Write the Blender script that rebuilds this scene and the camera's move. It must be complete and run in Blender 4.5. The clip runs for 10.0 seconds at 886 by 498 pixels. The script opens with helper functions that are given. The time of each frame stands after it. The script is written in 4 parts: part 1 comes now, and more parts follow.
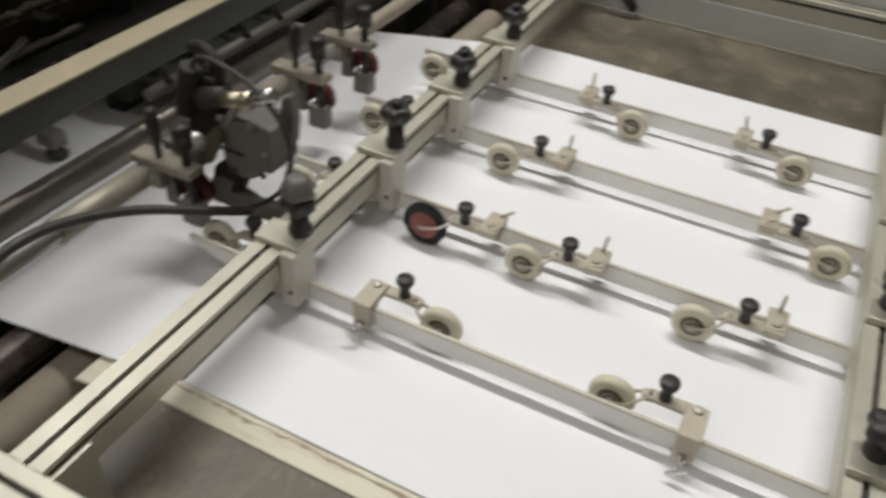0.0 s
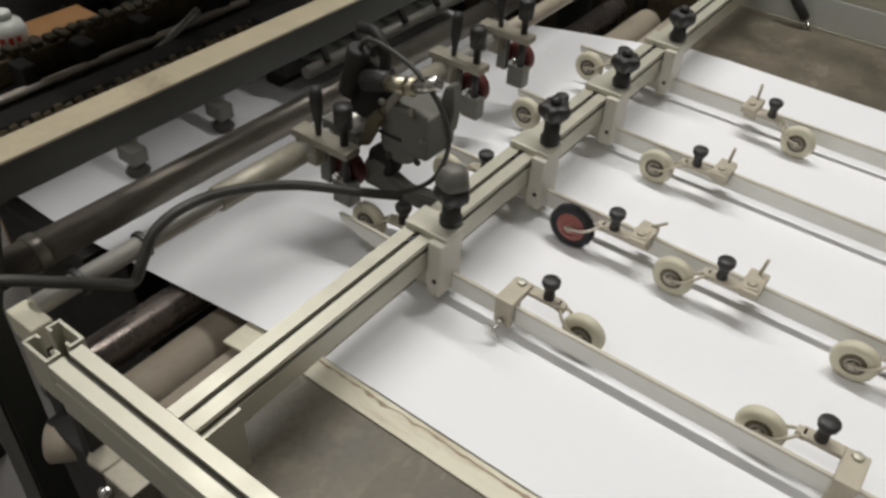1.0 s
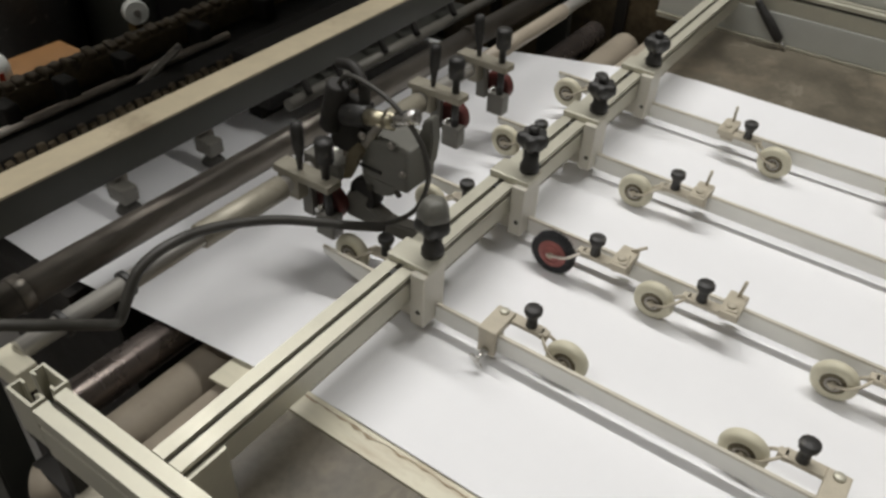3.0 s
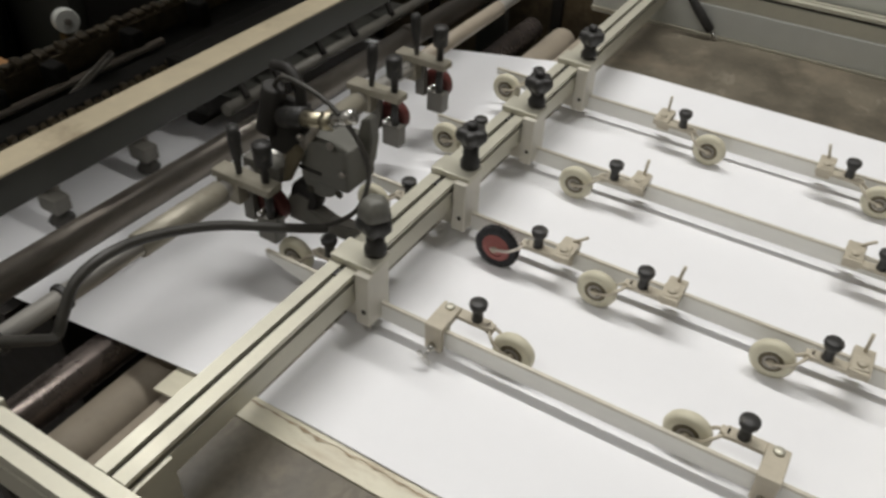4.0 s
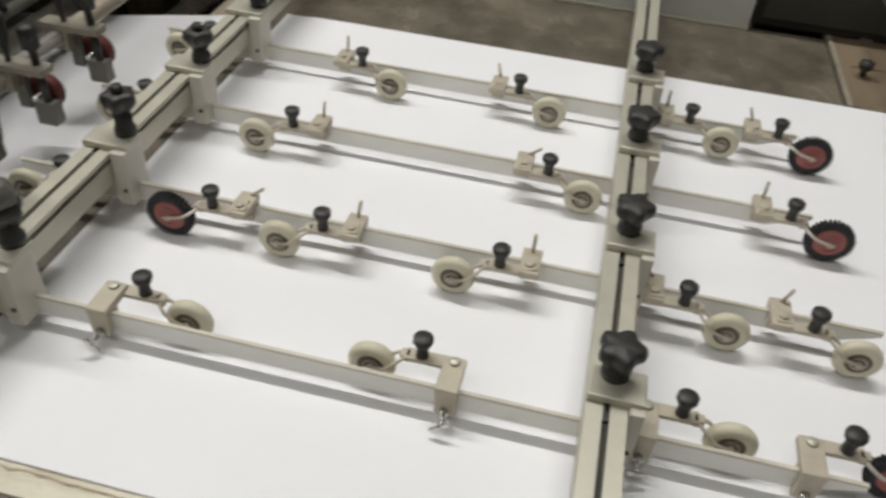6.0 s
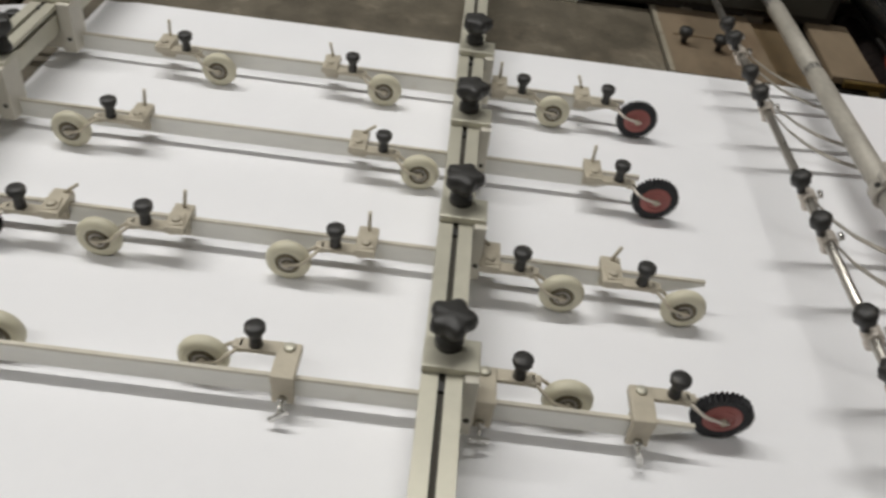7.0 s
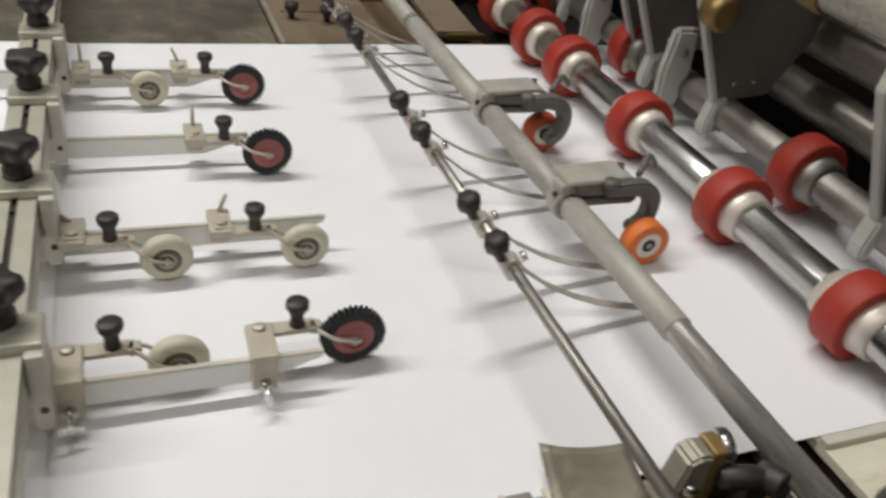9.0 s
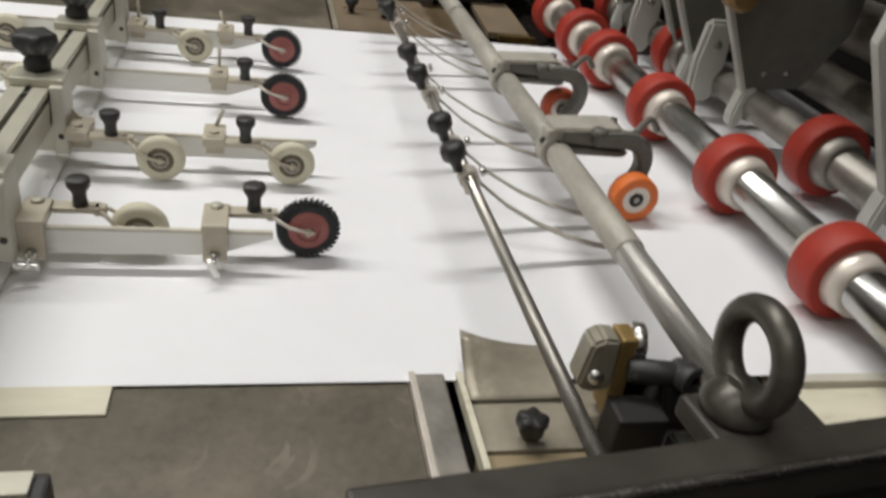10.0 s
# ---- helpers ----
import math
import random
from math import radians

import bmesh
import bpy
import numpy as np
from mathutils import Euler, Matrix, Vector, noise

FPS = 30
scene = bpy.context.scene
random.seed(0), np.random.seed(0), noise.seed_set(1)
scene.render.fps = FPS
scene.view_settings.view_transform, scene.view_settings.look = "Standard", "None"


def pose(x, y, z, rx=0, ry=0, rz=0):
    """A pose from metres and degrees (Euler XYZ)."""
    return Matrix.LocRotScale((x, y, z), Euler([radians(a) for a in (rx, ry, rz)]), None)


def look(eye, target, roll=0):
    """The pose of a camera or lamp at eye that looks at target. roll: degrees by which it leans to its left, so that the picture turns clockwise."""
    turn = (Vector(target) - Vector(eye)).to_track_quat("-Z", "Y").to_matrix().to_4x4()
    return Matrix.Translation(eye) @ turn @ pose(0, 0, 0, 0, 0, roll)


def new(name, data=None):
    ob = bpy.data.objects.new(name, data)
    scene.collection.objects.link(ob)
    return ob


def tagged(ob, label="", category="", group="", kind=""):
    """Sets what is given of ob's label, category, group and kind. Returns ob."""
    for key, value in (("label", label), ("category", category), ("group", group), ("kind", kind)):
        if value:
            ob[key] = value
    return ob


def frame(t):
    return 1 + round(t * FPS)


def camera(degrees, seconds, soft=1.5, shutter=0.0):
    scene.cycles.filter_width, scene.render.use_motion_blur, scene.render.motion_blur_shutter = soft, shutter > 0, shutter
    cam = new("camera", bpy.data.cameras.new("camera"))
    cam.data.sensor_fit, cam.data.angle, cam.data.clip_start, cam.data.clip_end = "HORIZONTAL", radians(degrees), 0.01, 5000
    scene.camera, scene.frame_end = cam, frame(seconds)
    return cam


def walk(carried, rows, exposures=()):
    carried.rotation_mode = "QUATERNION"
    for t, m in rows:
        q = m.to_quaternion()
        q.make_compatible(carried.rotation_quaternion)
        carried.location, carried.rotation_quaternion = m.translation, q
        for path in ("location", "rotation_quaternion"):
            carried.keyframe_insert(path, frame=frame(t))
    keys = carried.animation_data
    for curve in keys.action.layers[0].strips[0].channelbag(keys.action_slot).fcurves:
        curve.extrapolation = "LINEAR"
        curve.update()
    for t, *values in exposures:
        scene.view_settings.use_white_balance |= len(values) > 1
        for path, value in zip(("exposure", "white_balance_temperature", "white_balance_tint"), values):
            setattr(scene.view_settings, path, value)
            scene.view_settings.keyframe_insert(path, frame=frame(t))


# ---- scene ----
cam = camera(58.2, 10.0, soft=2.8, shutter=0.4)
PATH = [
    (0, (0.48, -0.659, 1.645), (-0.16, 0.745, 0.374), 4.0),
    (0.2, (0.471, -0.673, 1.646), (-0.277, 0.665, 0.361), 4.0),
    (0.5, (0.452, -0.679, 1.643), (-0.374, 0.603, 0.349), 3.9),
    (1, (0.43, -0.671, 1.639), (-0.434, 0.578, 0.337), 3.4),
    (1.5, (0.426, -0.667, 1.646), (-0.462, 0.58, 0.359), 2.7),
    (2, (0.429, -0.668, 1.652), (-0.453, 0.596, 0.378), 2.7),
    (3.5, (0.442, -0.662, 1.658), (-0.393, 0.648, 0.399), 2.3),
    (4, (0.451, -0.66, 1.656), (-0.317, 0.692, 0.397), 2.6),
    (4.5, (0.467, -0.651, 1.651), (-0.215, 0.734, 0.38), 2.8),
    (5, (0.49, -0.64, 1.643), (-0.12, 0.76, 0.352), 2.5),
    (5.5, (0.546, -0.613, 1.63), (0.054, 0.811, 0.315), 2.2),
    (6, (0.593, -0.591, 1.625), (0.316, 0.905, 0.327), 4.7),
    (6.2, (0.6, -0.59, 1.622), (0.394, 0.928, 0.336), 5.7),
    (7.5, (0.683, -0.573, 1.607), (0.843, 0.94, 0.309), 8.3),
    (8, (0.708, -0.576, 1.604), (1.051, 0.948, 0.355), 8.8),
    (8.5, (0.724, -0.585, 1.56), (1.347, 0.922, 0.402), 9.3),
    (8.8, (0.757, -0.589, 1.505), (1.430, 0.916, 0.373), 9.3),
    (9, (0.795, -0.604, 1.478), (1.493, 0.898, 0.358), 9.3),
    (9.3, (0.839, -0.675, 1.431), (1.482, 0.973, 0.498), 10.5),
    (9.5, (0.866, -0.727, 1.385), (1.451, 0.943, 0.453), 10.5),
    (9.8, (0.913, -0.752, 1.371), (1.387, 0.936, 0.410), 10.1),
    (10, (0.939, -0.761, 1.364), (1.382, 0.911, 0.361), 8.8),
]
walk(cam, [(t, look(eye, target, roll)) for t, eye, target, roll in PATH],
     exposures=[(0, 0.0), (5.5, 0.0), (7.5, -0.14), (8.0, -0.14), (8.5, 0.02), (9.0, 0.10), (9.7, 0.18), (10.0, 0.18)])

# ---- light ----
world = bpy.data.worlds.new("hall_air")
scene.world = world
world.use_nodes = True
world.node_tree.nodes["Background"].inputs[0].default_value = (0.9, 0.95, 1.0, 1)
world.node_tree.nodes["Background"].inputs[1].default_value = 0.03
scene.view_settings.exposure = 0.0
# The first run casts the shadows; the second is fill added for the near side.
LAMPS = [(-1.4, 1.85, 6.5, 306.0), (-1.6, -2.6, 6.5, 98.0)]
RUN = 6.4     # length of a lamp run


# ---- materials ----
def mat(name, base, rough=0.5, metal=0.0, vary=0.12, scale=30.0, bump=0.05, dirt=None, dirt_amount=0.0, fine=6.0, coat=0.0, stretch=(1, 1, 1), scratch=None):
    """A surface with grain at two scales, stains of the colour dirt and thin scratches."""
    m = bpy.data.materials.new(name)
    m.use_nodes = True
    nt = m.node_tree
    bsdf = nt.nodes["Principled BSDF"]
    coord = nt.nodes.new("ShaderNodeTexCoord")
    mapping = nt.nodes.new("ShaderNodeMapping")
    mapping.inputs["Scale"].default_value = stretch
    nt.links.new(coord.outputs["Object"], mapping.inputs[0])
    big = nt.nodes.new("ShaderNodeTexNoise")
    big.inputs["Scale"].default_value, big.inputs["Detail"].default_value = scale, 6
    small = nt.nodes.new("ShaderNodeTexNoise")
    small.inputs["Scale"].default_value, small.inputs["Detail"].default_value = scale * fine, 4
    for n in (big, small):
        nt.links.new(mapping.outputs[0], n.inputs["Vector"])
    info = nt.nodes.new("ShaderNodeObjectInfo")
    add = nt.nodes.new("ShaderNodeMath")
    add.operation = "MULTIPLY_ADD"
    nt.links.new(small.outputs[0], add.inputs[0])
    add.inputs[1].default_value = 0.5
    nt.links.new(big.outputs[0], add.inputs[2])
    rnd = nt.nodes.new("ShaderNodeMath")
    rnd.operation = "MULTIPLY_ADD"
    nt.links.new(info.outputs["Random"], rnd.inputs[0])
    rnd.inputs[1].default_value = 0.15
    nt.links.new(add.outputs[0], rnd.inputs[2])
    ramp = nt.nodes.new("ShaderNodeMapRange")
    ramp.inputs[1].default_value, ramp.inputs[2].default_value = 0.5, 1.1
    ramp.inputs[3].default_value, ramp.inputs[4].default_value = 1 - vary, 1 + vary
    nt.links.new(rnd.outputs[0], ramp.inputs[0])
    tint = nt.nodes.new("ShaderNodeVectorMath")
    tint.operation = "SCALE"
    tint.inputs[0].default_value = base
    nt.links.new(ramp.outputs[0], tint.inputs["Scale"])
    colour = tint.outputs[0]
    if dirt:
        spot = nt.nodes.new("ShaderNodeTexNoise")
        spot.inputs["Scale"].default_value, spot.inputs["Detail"].default_value = scale * 0.45, 9
        spot.inputs["Roughness"].default_value = 0.65
        nt.links.new(mapping.outputs[0], spot.inputs["Vector"])
        cut = nt.nodes.new("ShaderNodeMapRange")
        cut.inputs[1].default_value, cut.inputs[2].default_value = 0.72 - 0.35 * dirt_amount, 0.82 - 0.25 * dirt_amount
        nt.links.new(spot.outputs[0], cut.inputs[0])
        mix = nt.nodes.new("ShaderNodeMix")
        mix.data_type = "RGBA"
        nt.links.new(cut.outputs[0], mix.inputs[0])
        nt.links.new(colour, mix.inputs[6])
        mix.inputs[7].default_value = (*dirt, 1)
        colour = mix.outputs[2]
    if scratch:
        wave = nt.nodes.new("ShaderNodeTexNoise")
        wave.inputs["Scale"].default_value, wave.inputs["Detail"].default_value = scale * 0.4, 6
        wave.inputs["Distortion"].default_value = 2.6
        nt.links.new(mapping.outputs[0], wave.inputs["Vector"])
        near = nt.nodes.new("ShaderNodeMath")
        near.operation, near.inputs[1].default_value, near.inputs[2].default_value = "COMPARE", 0.52, 0.018
        nt.links.new(wave.outputs[0], near.inputs[0])
        gate = nt.nodes.new("ShaderNodeMapRange")
        gate.inputs[1].default_value, gate.inputs[2].default_value = 0.5, 0.64
        gate.inputs[4].default_value = 0.3
        nt.links.new(big.outputs[0], gate.inputs[0])
        both = nt.nodes.new("ShaderNodeMath")
        both.operation = "MULTIPLY"
        nt.links.new(near.outputs[0], both.inputs[0])
        nt.links.new(gate.outputs[0], both.inputs[1])
        rub = nt.nodes.new("ShaderNodeMix")
        rub.data_type = "RGBA"
        nt.links.new(both.outputs[0], rub.inputs[0])
        nt.links.new(colour, rub.inputs[6])
        rub.inputs[7].default_value = (*scratch, 1)
        colour = rub.outputs[2]
    nt.links.new(colour, bsdf.inputs["Base Color"])
    rr = nt.nodes.new("ShaderNodeMapRange")
    rr.inputs[1].default_value, rr.inputs[2].default_value = 0.4, 1.1
    rr.inputs[3].default_value, rr.inputs[4].default_value = max(0.03, rough - 0.1), min(1, rough + 0.12)
    nt.links.new(add.outputs[0], rr.inputs[0])
    nt.links.new(rr.outputs[0], bsdf.inputs["Roughness"])
    bsdf.inputs["Metallic"].default_value = metal
    bsdf.inputs["Coat Weight"].default_value = coat
    if bump:
        b = nt.nodes.new("ShaderNodeBump")
        b.inputs["Strength"].default_value, b.inputs["Distance"].default_value = bump, 0.002
        nt.links.new(add.outputs[0], b.inputs["Height"])
        nt.links.new(b.outputs[0], bsdf.inputs["Normal"])
    return m


PAPER = mat("white_coated_board", (0.86, 0.86, 0.88), 0.55, vary=0.015, scale=8, bump=0.02)
ALU = mat("champagne_anodised_aluminium", (0.53, 0.51, 0.42), 0.42, 0.35, vary=0.07, scale=25, bump=0.03, dirt=(0.32, 0.28, 0.2), dirt_amount=0.12, stretch=(1, 1, 1))
# Near-black colour that paints the shade inside slots and screw holes.
SLOT = mat("slot_shade_dark", (0.05, 0.045, 0.035), 0.8, vary=0.2, scale=60)
BRACKET = mat("ivory_painted_bracket", (0.60, 0.57, 0.49), 0.42, vary=0.06, scale=20, dirt=(0.42, 0.36, 0.28), dirt_amount=0.2)
RAIL = mat("pale_enamel_rail", (0.80, 0.79, 0.745), 0.38, 0.0, vary=0.07, scale=18, dirt=(0.58, 0.53, 0.44), dirt_amount=0.3, stretch=(0.3, 1, 1))
RAILTOP = mat("tan_worn_edge", (0.60, 0.56, 0.47), 0.5, 0.1, vary=0.2, scale=24, dirt=(0.60, 0.57, 0.50), dirt_amount=0.35, stretch=(0.4, 1, 1))
CLIP = mat("tan_cast_clip", (0.50, 0.45, 0.355), 0.5, 0.1, vary=0.12, scale=60, dirt=(0.30, 0.24, 0.16), dirt_amount=0.3)
BLACK = mat("black_moulded_plastic", (0.026, 0.025, 0.0235), 0.48, vary=0.3, scale=90, bump=0.1, dirt=(0.13, 0.12, 0.105), dirt_amount=0.38)
NYLON = mat("cream_nylon_tyre", (0.62, 0.585, 0.45), 0.5, vary=0.07, scale=60, dirt=(0.45, 0.39, 0.27), dirt_amount=0.2)
HUBDARK = mat("olive_brown_bearing", (0.13, 0.11, 0.07), 0.5, 0.5, vary=0.25, scale=120)
STEEL = mat("bright_steel", (0.62, 0.61, 0.58), 0.25, 1.0, vary=0.15, scale=60, bump=0.04)
# Colour noise stretched along the roller imitates streaked reflections of the tubes.
CHROME = mat("polished_chrome_reflection_streaks", (0.50, 0.495, 0.475), 0.24, 1.0, vary=0.28, scale=30, bump=0.03, dirt=(0.26, 0.235, 0.20), dirt_amount=0.25, stretch=(1, 0.06, 1))
DULL = mat("dull_worn_steel", (0.30, 0.28, 0.25), 0.42, 0.75, vary=0.25, scale=22, dirt=(0.14, 0.11, 0.08), dirt_amount=0.3)
REDHUB = mat("faded_red_hub", (0.37, 0.125, 0.11), 0.5, vary=0.15, scale=80, dirt=(0.25, 0.1, 0.09), dirt_amount=0.25)
BRISTLE = mat("black_bristle", (0.018, 0.018, 0.02), 0.6, vary=0.3, scale=200)
REDRUB = mat("red_rubber_ring", (0.34, 0.028, 0.014), 0.55, vary=0.18, scale=40, dirt=(0.25, 0.045, 0.03), dirt_amount=0.3)
ORANGE = mat("orange_rubber_tyre", (0.72, 0.17, 0.03), 0.5, vary=0.1, scale=50, dirt=(0.5, 0.14, 0.05), dirt_amount=0.2)
COLLAR = mat("pale_worn_collar", (0.66, 0.60, 0.53), 0.38, 0.3, vary=0.12, scale=50, dirt=(0.4, 0.3, 0.22), dirt_amount=0.25)
CASTGREY = mat("grey_painted_casting", (0.16, 0.152, 0.132), 0.5, 0.1, vary=0.14, scale=30, dirt=(0.12, 0.1, 0.08), dirt_amount=0.3, bump=0.15)
PALEGREY = mat("pale_grey_enamel", (0.50, 0.50, 0.46), 0.4, vary=0.08, scale=18, dirt=(0.3, 0.27, 0.22), dirt_amount=0.2)
DECK = mat("worn_bronze_grey_table", (0.120, 0.103, 0.075), 0.50, 0.1, vary=0.42, scale=12, dirt=(0.20, 0.166, 0.120), dirt_amount=0.52, fine=9, bump=0.05, stretch=(1.0, 0.9, 1), scratch=(0.30, 0.27, 0.21))
IVORY = mat("ivory_strip", (0.70, 0.66, 0.52), 0.5, vary=0.10, scale=18, dirt=(0.36, 0.27, 0.16), dirt_amount=0.42, stretch=(0.3, 1, 1))
TANSTEEL = mat("tan_grimy_steel", (0.36, 0.325, 0.255), 0.45, 0.35, vary=0.2, scale=16, dirt=(0.17, 0.14, 0.10), dirt_amount=0.4)
SLEEVE = mat("worn_grey_sleeve", (0.40, 0.375, 0.325), 0.5, 0.1, vary=0.25, scale=26, dirt=(0.24, 0.21, 0.17), dirt_amount=0.35, stretch=(1, 0.4, 1))
WOOD = mat("yellowed_board", (0.30, 0.235, 0.14), 0.5, vary=0.15, scale=16, dirt=(0.2, 0.15, 0.09), dirt_amount=0.35)
GREENGREY = mat("dark_green_grey_paint", (0.042, 0.043, 0.036), 0.45, vary=0.18, scale=9, dirt=(0.04, 0.035, 0.03), dirt_amount=0.3)
CREAM = mat("cream_painted_flange", (0.50, 0.43, 0.30), 0.5, vary=0.14, scale=11, dirt=(0.27, 0.21, 0.14), dirt_amount=0.4)
MACHINE = mat("oily_black_machine", (0.014, 0.012, 0.010), 0.62, 0.0, vary=0.4, scale=12, dirt=(0.035, 0.025, 0.016), dirt_amount=0.4, bump=0.2)
RUST = mat("oily_brown_plate", (0.115, 0.078, 0.024), 0.35, 0.3, vary=0.35, scale=14, dirt=(0.15, 0.10, 0.05), dirt_amount=0.35)
BEIGE = mat("beige_rubber_roller", (0.35, 0.30, 0.235), 0.5, vary=0.12, scale=12, dirt=(0.22, 0.17, 0.14), dirt_amount=0.3)
PLUM = mat("dark_plum_roller", (0.045, 0.036, 0.034), 0.3, 0.4, vary=0.2, scale=12)
WORNROD = mat("worn_steel_rod", (0.45, 0.435, 0.405), 0.28, 0.5, vary=0.45, scale=30, dirt=(0.16, 0.14, 0.12), dirt_amount=0.42, stretch=(1, 0.08, 1))
EYESTEEL = mat("blackened_forged_steel", (0.10, 0.092, 0.078), 0.38, 0.6, vary=0.3, scale=30, dirt=(0.2, 0.18, 0.14), dirt_amount=0.2, bump=0.1)
BRASSDARK = mat("tarnished_brass", (0.21, 0.135, 0.05), 0.4, 0.6, vary=0.25, scale=40, dirt=(0.10, 0.07, 0.03), dirt_amount=0.3)
PLATEGREY = mat("dark_guide_plate", (0.14, 0.135, 0.115), 0.45, 0.2, vary=0.2, scale=10, dirt=(0.05, 0.045, 0.04), dirt_amount=0.35)
OILED = mat("yellowed_oily_shaft", (0.34, 0.325, 0.265), 0.3, 0.35, vary=0.2, scale=20, dirt=(0.22, 0.17, 0.06), dirt_amount=0.35, stretch=(1, 0.5, 1))
OCHRE = mat("ochre_worn_brass", (0.30, 0.20, 0.075), 0.42, 0.35, vary=0.25, scale=40, dirt=(0.14, 0.09, 0.04), dirt_amount=0.35)
BRASS = mat("brass_fitting", (0.48, 0.44, 0.33), 0.3, 1.0, vary=0.15, scale=60)
HOSE = mat("black_rubber_hose", (0.045, 0.042, 0.036), 0.5, vary=0.25, scale=40)
WALLM = mat("pale_hall_plaster", (0.38, 0.37, 0.35), 0.8, vary=0.15, scale=2.5, dirt=(0.12, 0.11, 0.1), dirt_amount=0.3)
FLOORM = mat("stained_concrete", (0.16, 0.15, 0.14), 0.6, vary=0.2, scale=3, dirt=(0.08, 0.07, 0.06), dirt_amount=0.35)
WHITEP = mat("white_enamel_panel", (0.60, 0.61, 0.57), 0.35, vary=0.05, scale=6, dirt=(0.42, 0.40, 0.34), dirt_amount=0.2)
YELLOWM = mat("amber_yellow_paint", (0.60, 0.30, 0.03), 0.45, vary=0.1, scale=20)
BARDARK = mat("brown_black_bar_paint", (0.048, 0.043, 0.036), 0.4, 0.2, vary=0.25, scale=14, dirt=(0.10, 0.085, 0.065), dirt_amount=0.25)
BOARDDARK = mat("dark_oiled_board", (0.17, 0.12, 0.065), 0.5, vary=0.25, scale=16, dirt=(0.08, 0.055, 0.03), dirt_amount=0.35)
VALVEGREY = mat("chalky_grey_casting", (0.135, 0.132, 0.114), 0.5, 0.1, vary=0.16, scale=30, dirt=(0.12, 0.1, 0.08), dirt_amount=0.35, bump=0.15)
CLAMPTAN = mat("pale_tan_clamp_metal", (0.32, 0.295, 0.235), 0.42, 0.25, vary=0.16, scale=26, dirt=(0.17, 0.13, 0.09), dirt_amount=0.35)
DARKSTEEL = mat("brown_grey_oily_shaft", (0.20, 0.18, 0.155), 0.34, 0.6, vary=0.35, scale=20, dirt=(0.09, 0.075, 0.06), dirt_amount=0.4, stretch=(1, 0.25, 1))
FEEDMETAL = mat("brown_grey_feed_roller", (0.19, 0.16, 0.145), 0.24, 0.75, vary=0.2, scale=14, dirt=(0.15, 0.12, 0.1), dirt_amount=0.3)
# Darker copy of the orange tyre, with the hook's shade in its colour.
ORANGESHADE = mat("orange_rubber_tyre_shaded", (0.50, 0.085, 0.028), 0.5, vary=0.12, scale=50, dirt=(0.35, 0.07, 0.03), dirt_amount=0.25)
SHELFTAN = mat("stained_tan_board", (0.20, 0.152, 0.10), 0.5, vary=0.25, scale=10, dirt=(0.13, 0.085, 0.05), dirt_amount=0.4, stretch=(1, 0.5, 1))
BENCH = mat("orange_brown_wood", (0.23, 0.115, 0.04), 0.5, vary=0.2, scale=12, dirt=(0.1, 0.055, 0.02), dirt_amount=0.35)
# Stained red rubber, its base darkened to carry the shade under the clamps.
SHADEDRED = mat("dirty_red_rubber_shaded", (0.11, 0.022, 0.018), 0.6, vary=0.25, scale=60, dirt=(0.06, 0.03, 0.025), dirt_amount=0.4)
FLAKE = mat("pink_flaked_primer", (0.42, 0.31, 0.22), 0.6, vary=0.2, scale=60, dirt=(0.60, 0.52, 0.42), dirt_amount=0.35)
RUSTLINE = mat("rubbed_rust_stain", (0.30, 0.23, 0.15), 0.6, vary=0.3, scale=60, dirt=(0.5, 0.45, 0.34), dirt_amount=0.4)
CHAINM = mat("oily_brown_chain_steel", (0.13, 0.10, 0.06), 0.5, 0.3, vary=0.4, scale=40, dirt=(0.05, 0.04, 0.03), dirt_amount=0.4, bump=0.2)
RODGREY = mat("streaked_steel_rod", (0.38, 0.36, 0.325), 0.3, 0.8, vary=0.3, scale=34, dirt=(0.13, 0.115, 0.095), dirt_amount=0.5, stretch=(1, 0.2, 1))
TUBE = bpy.data.materials.new("lit_fluorescent_tube")
TUBE.use_nodes = True
TUBE.node_tree.nodes["Principled BSDF"].inputs["Emission Color"].default_value = (1, 0.97, 0.92, 1)
TUBE.node_tree.nodes["Principled BSDF"].inputs["Emission Strength"].default_value = 6


# ---- mesh tools ----
def box(bm, c, s, bevel=0.0, turn=None):
    """A box of size s about c, its edges rounded by bevel."""
    m = Matrix.Translation(c) @ (turn.to_4x4() if turn else Matrix.Identity(4)) @ Matrix.Diagonal((*s, 1))
    made = bmesh.ops.create_cube(bm, size=1, matrix=m)
    if bevel:
        edges = list({e for v in made["verts"] for e in v.link_edges})
        bmesh.ops.bevel(bm, geom=edges, offset=bevel, segments=2, affect="EDGES", profile=0.6)
    return bm


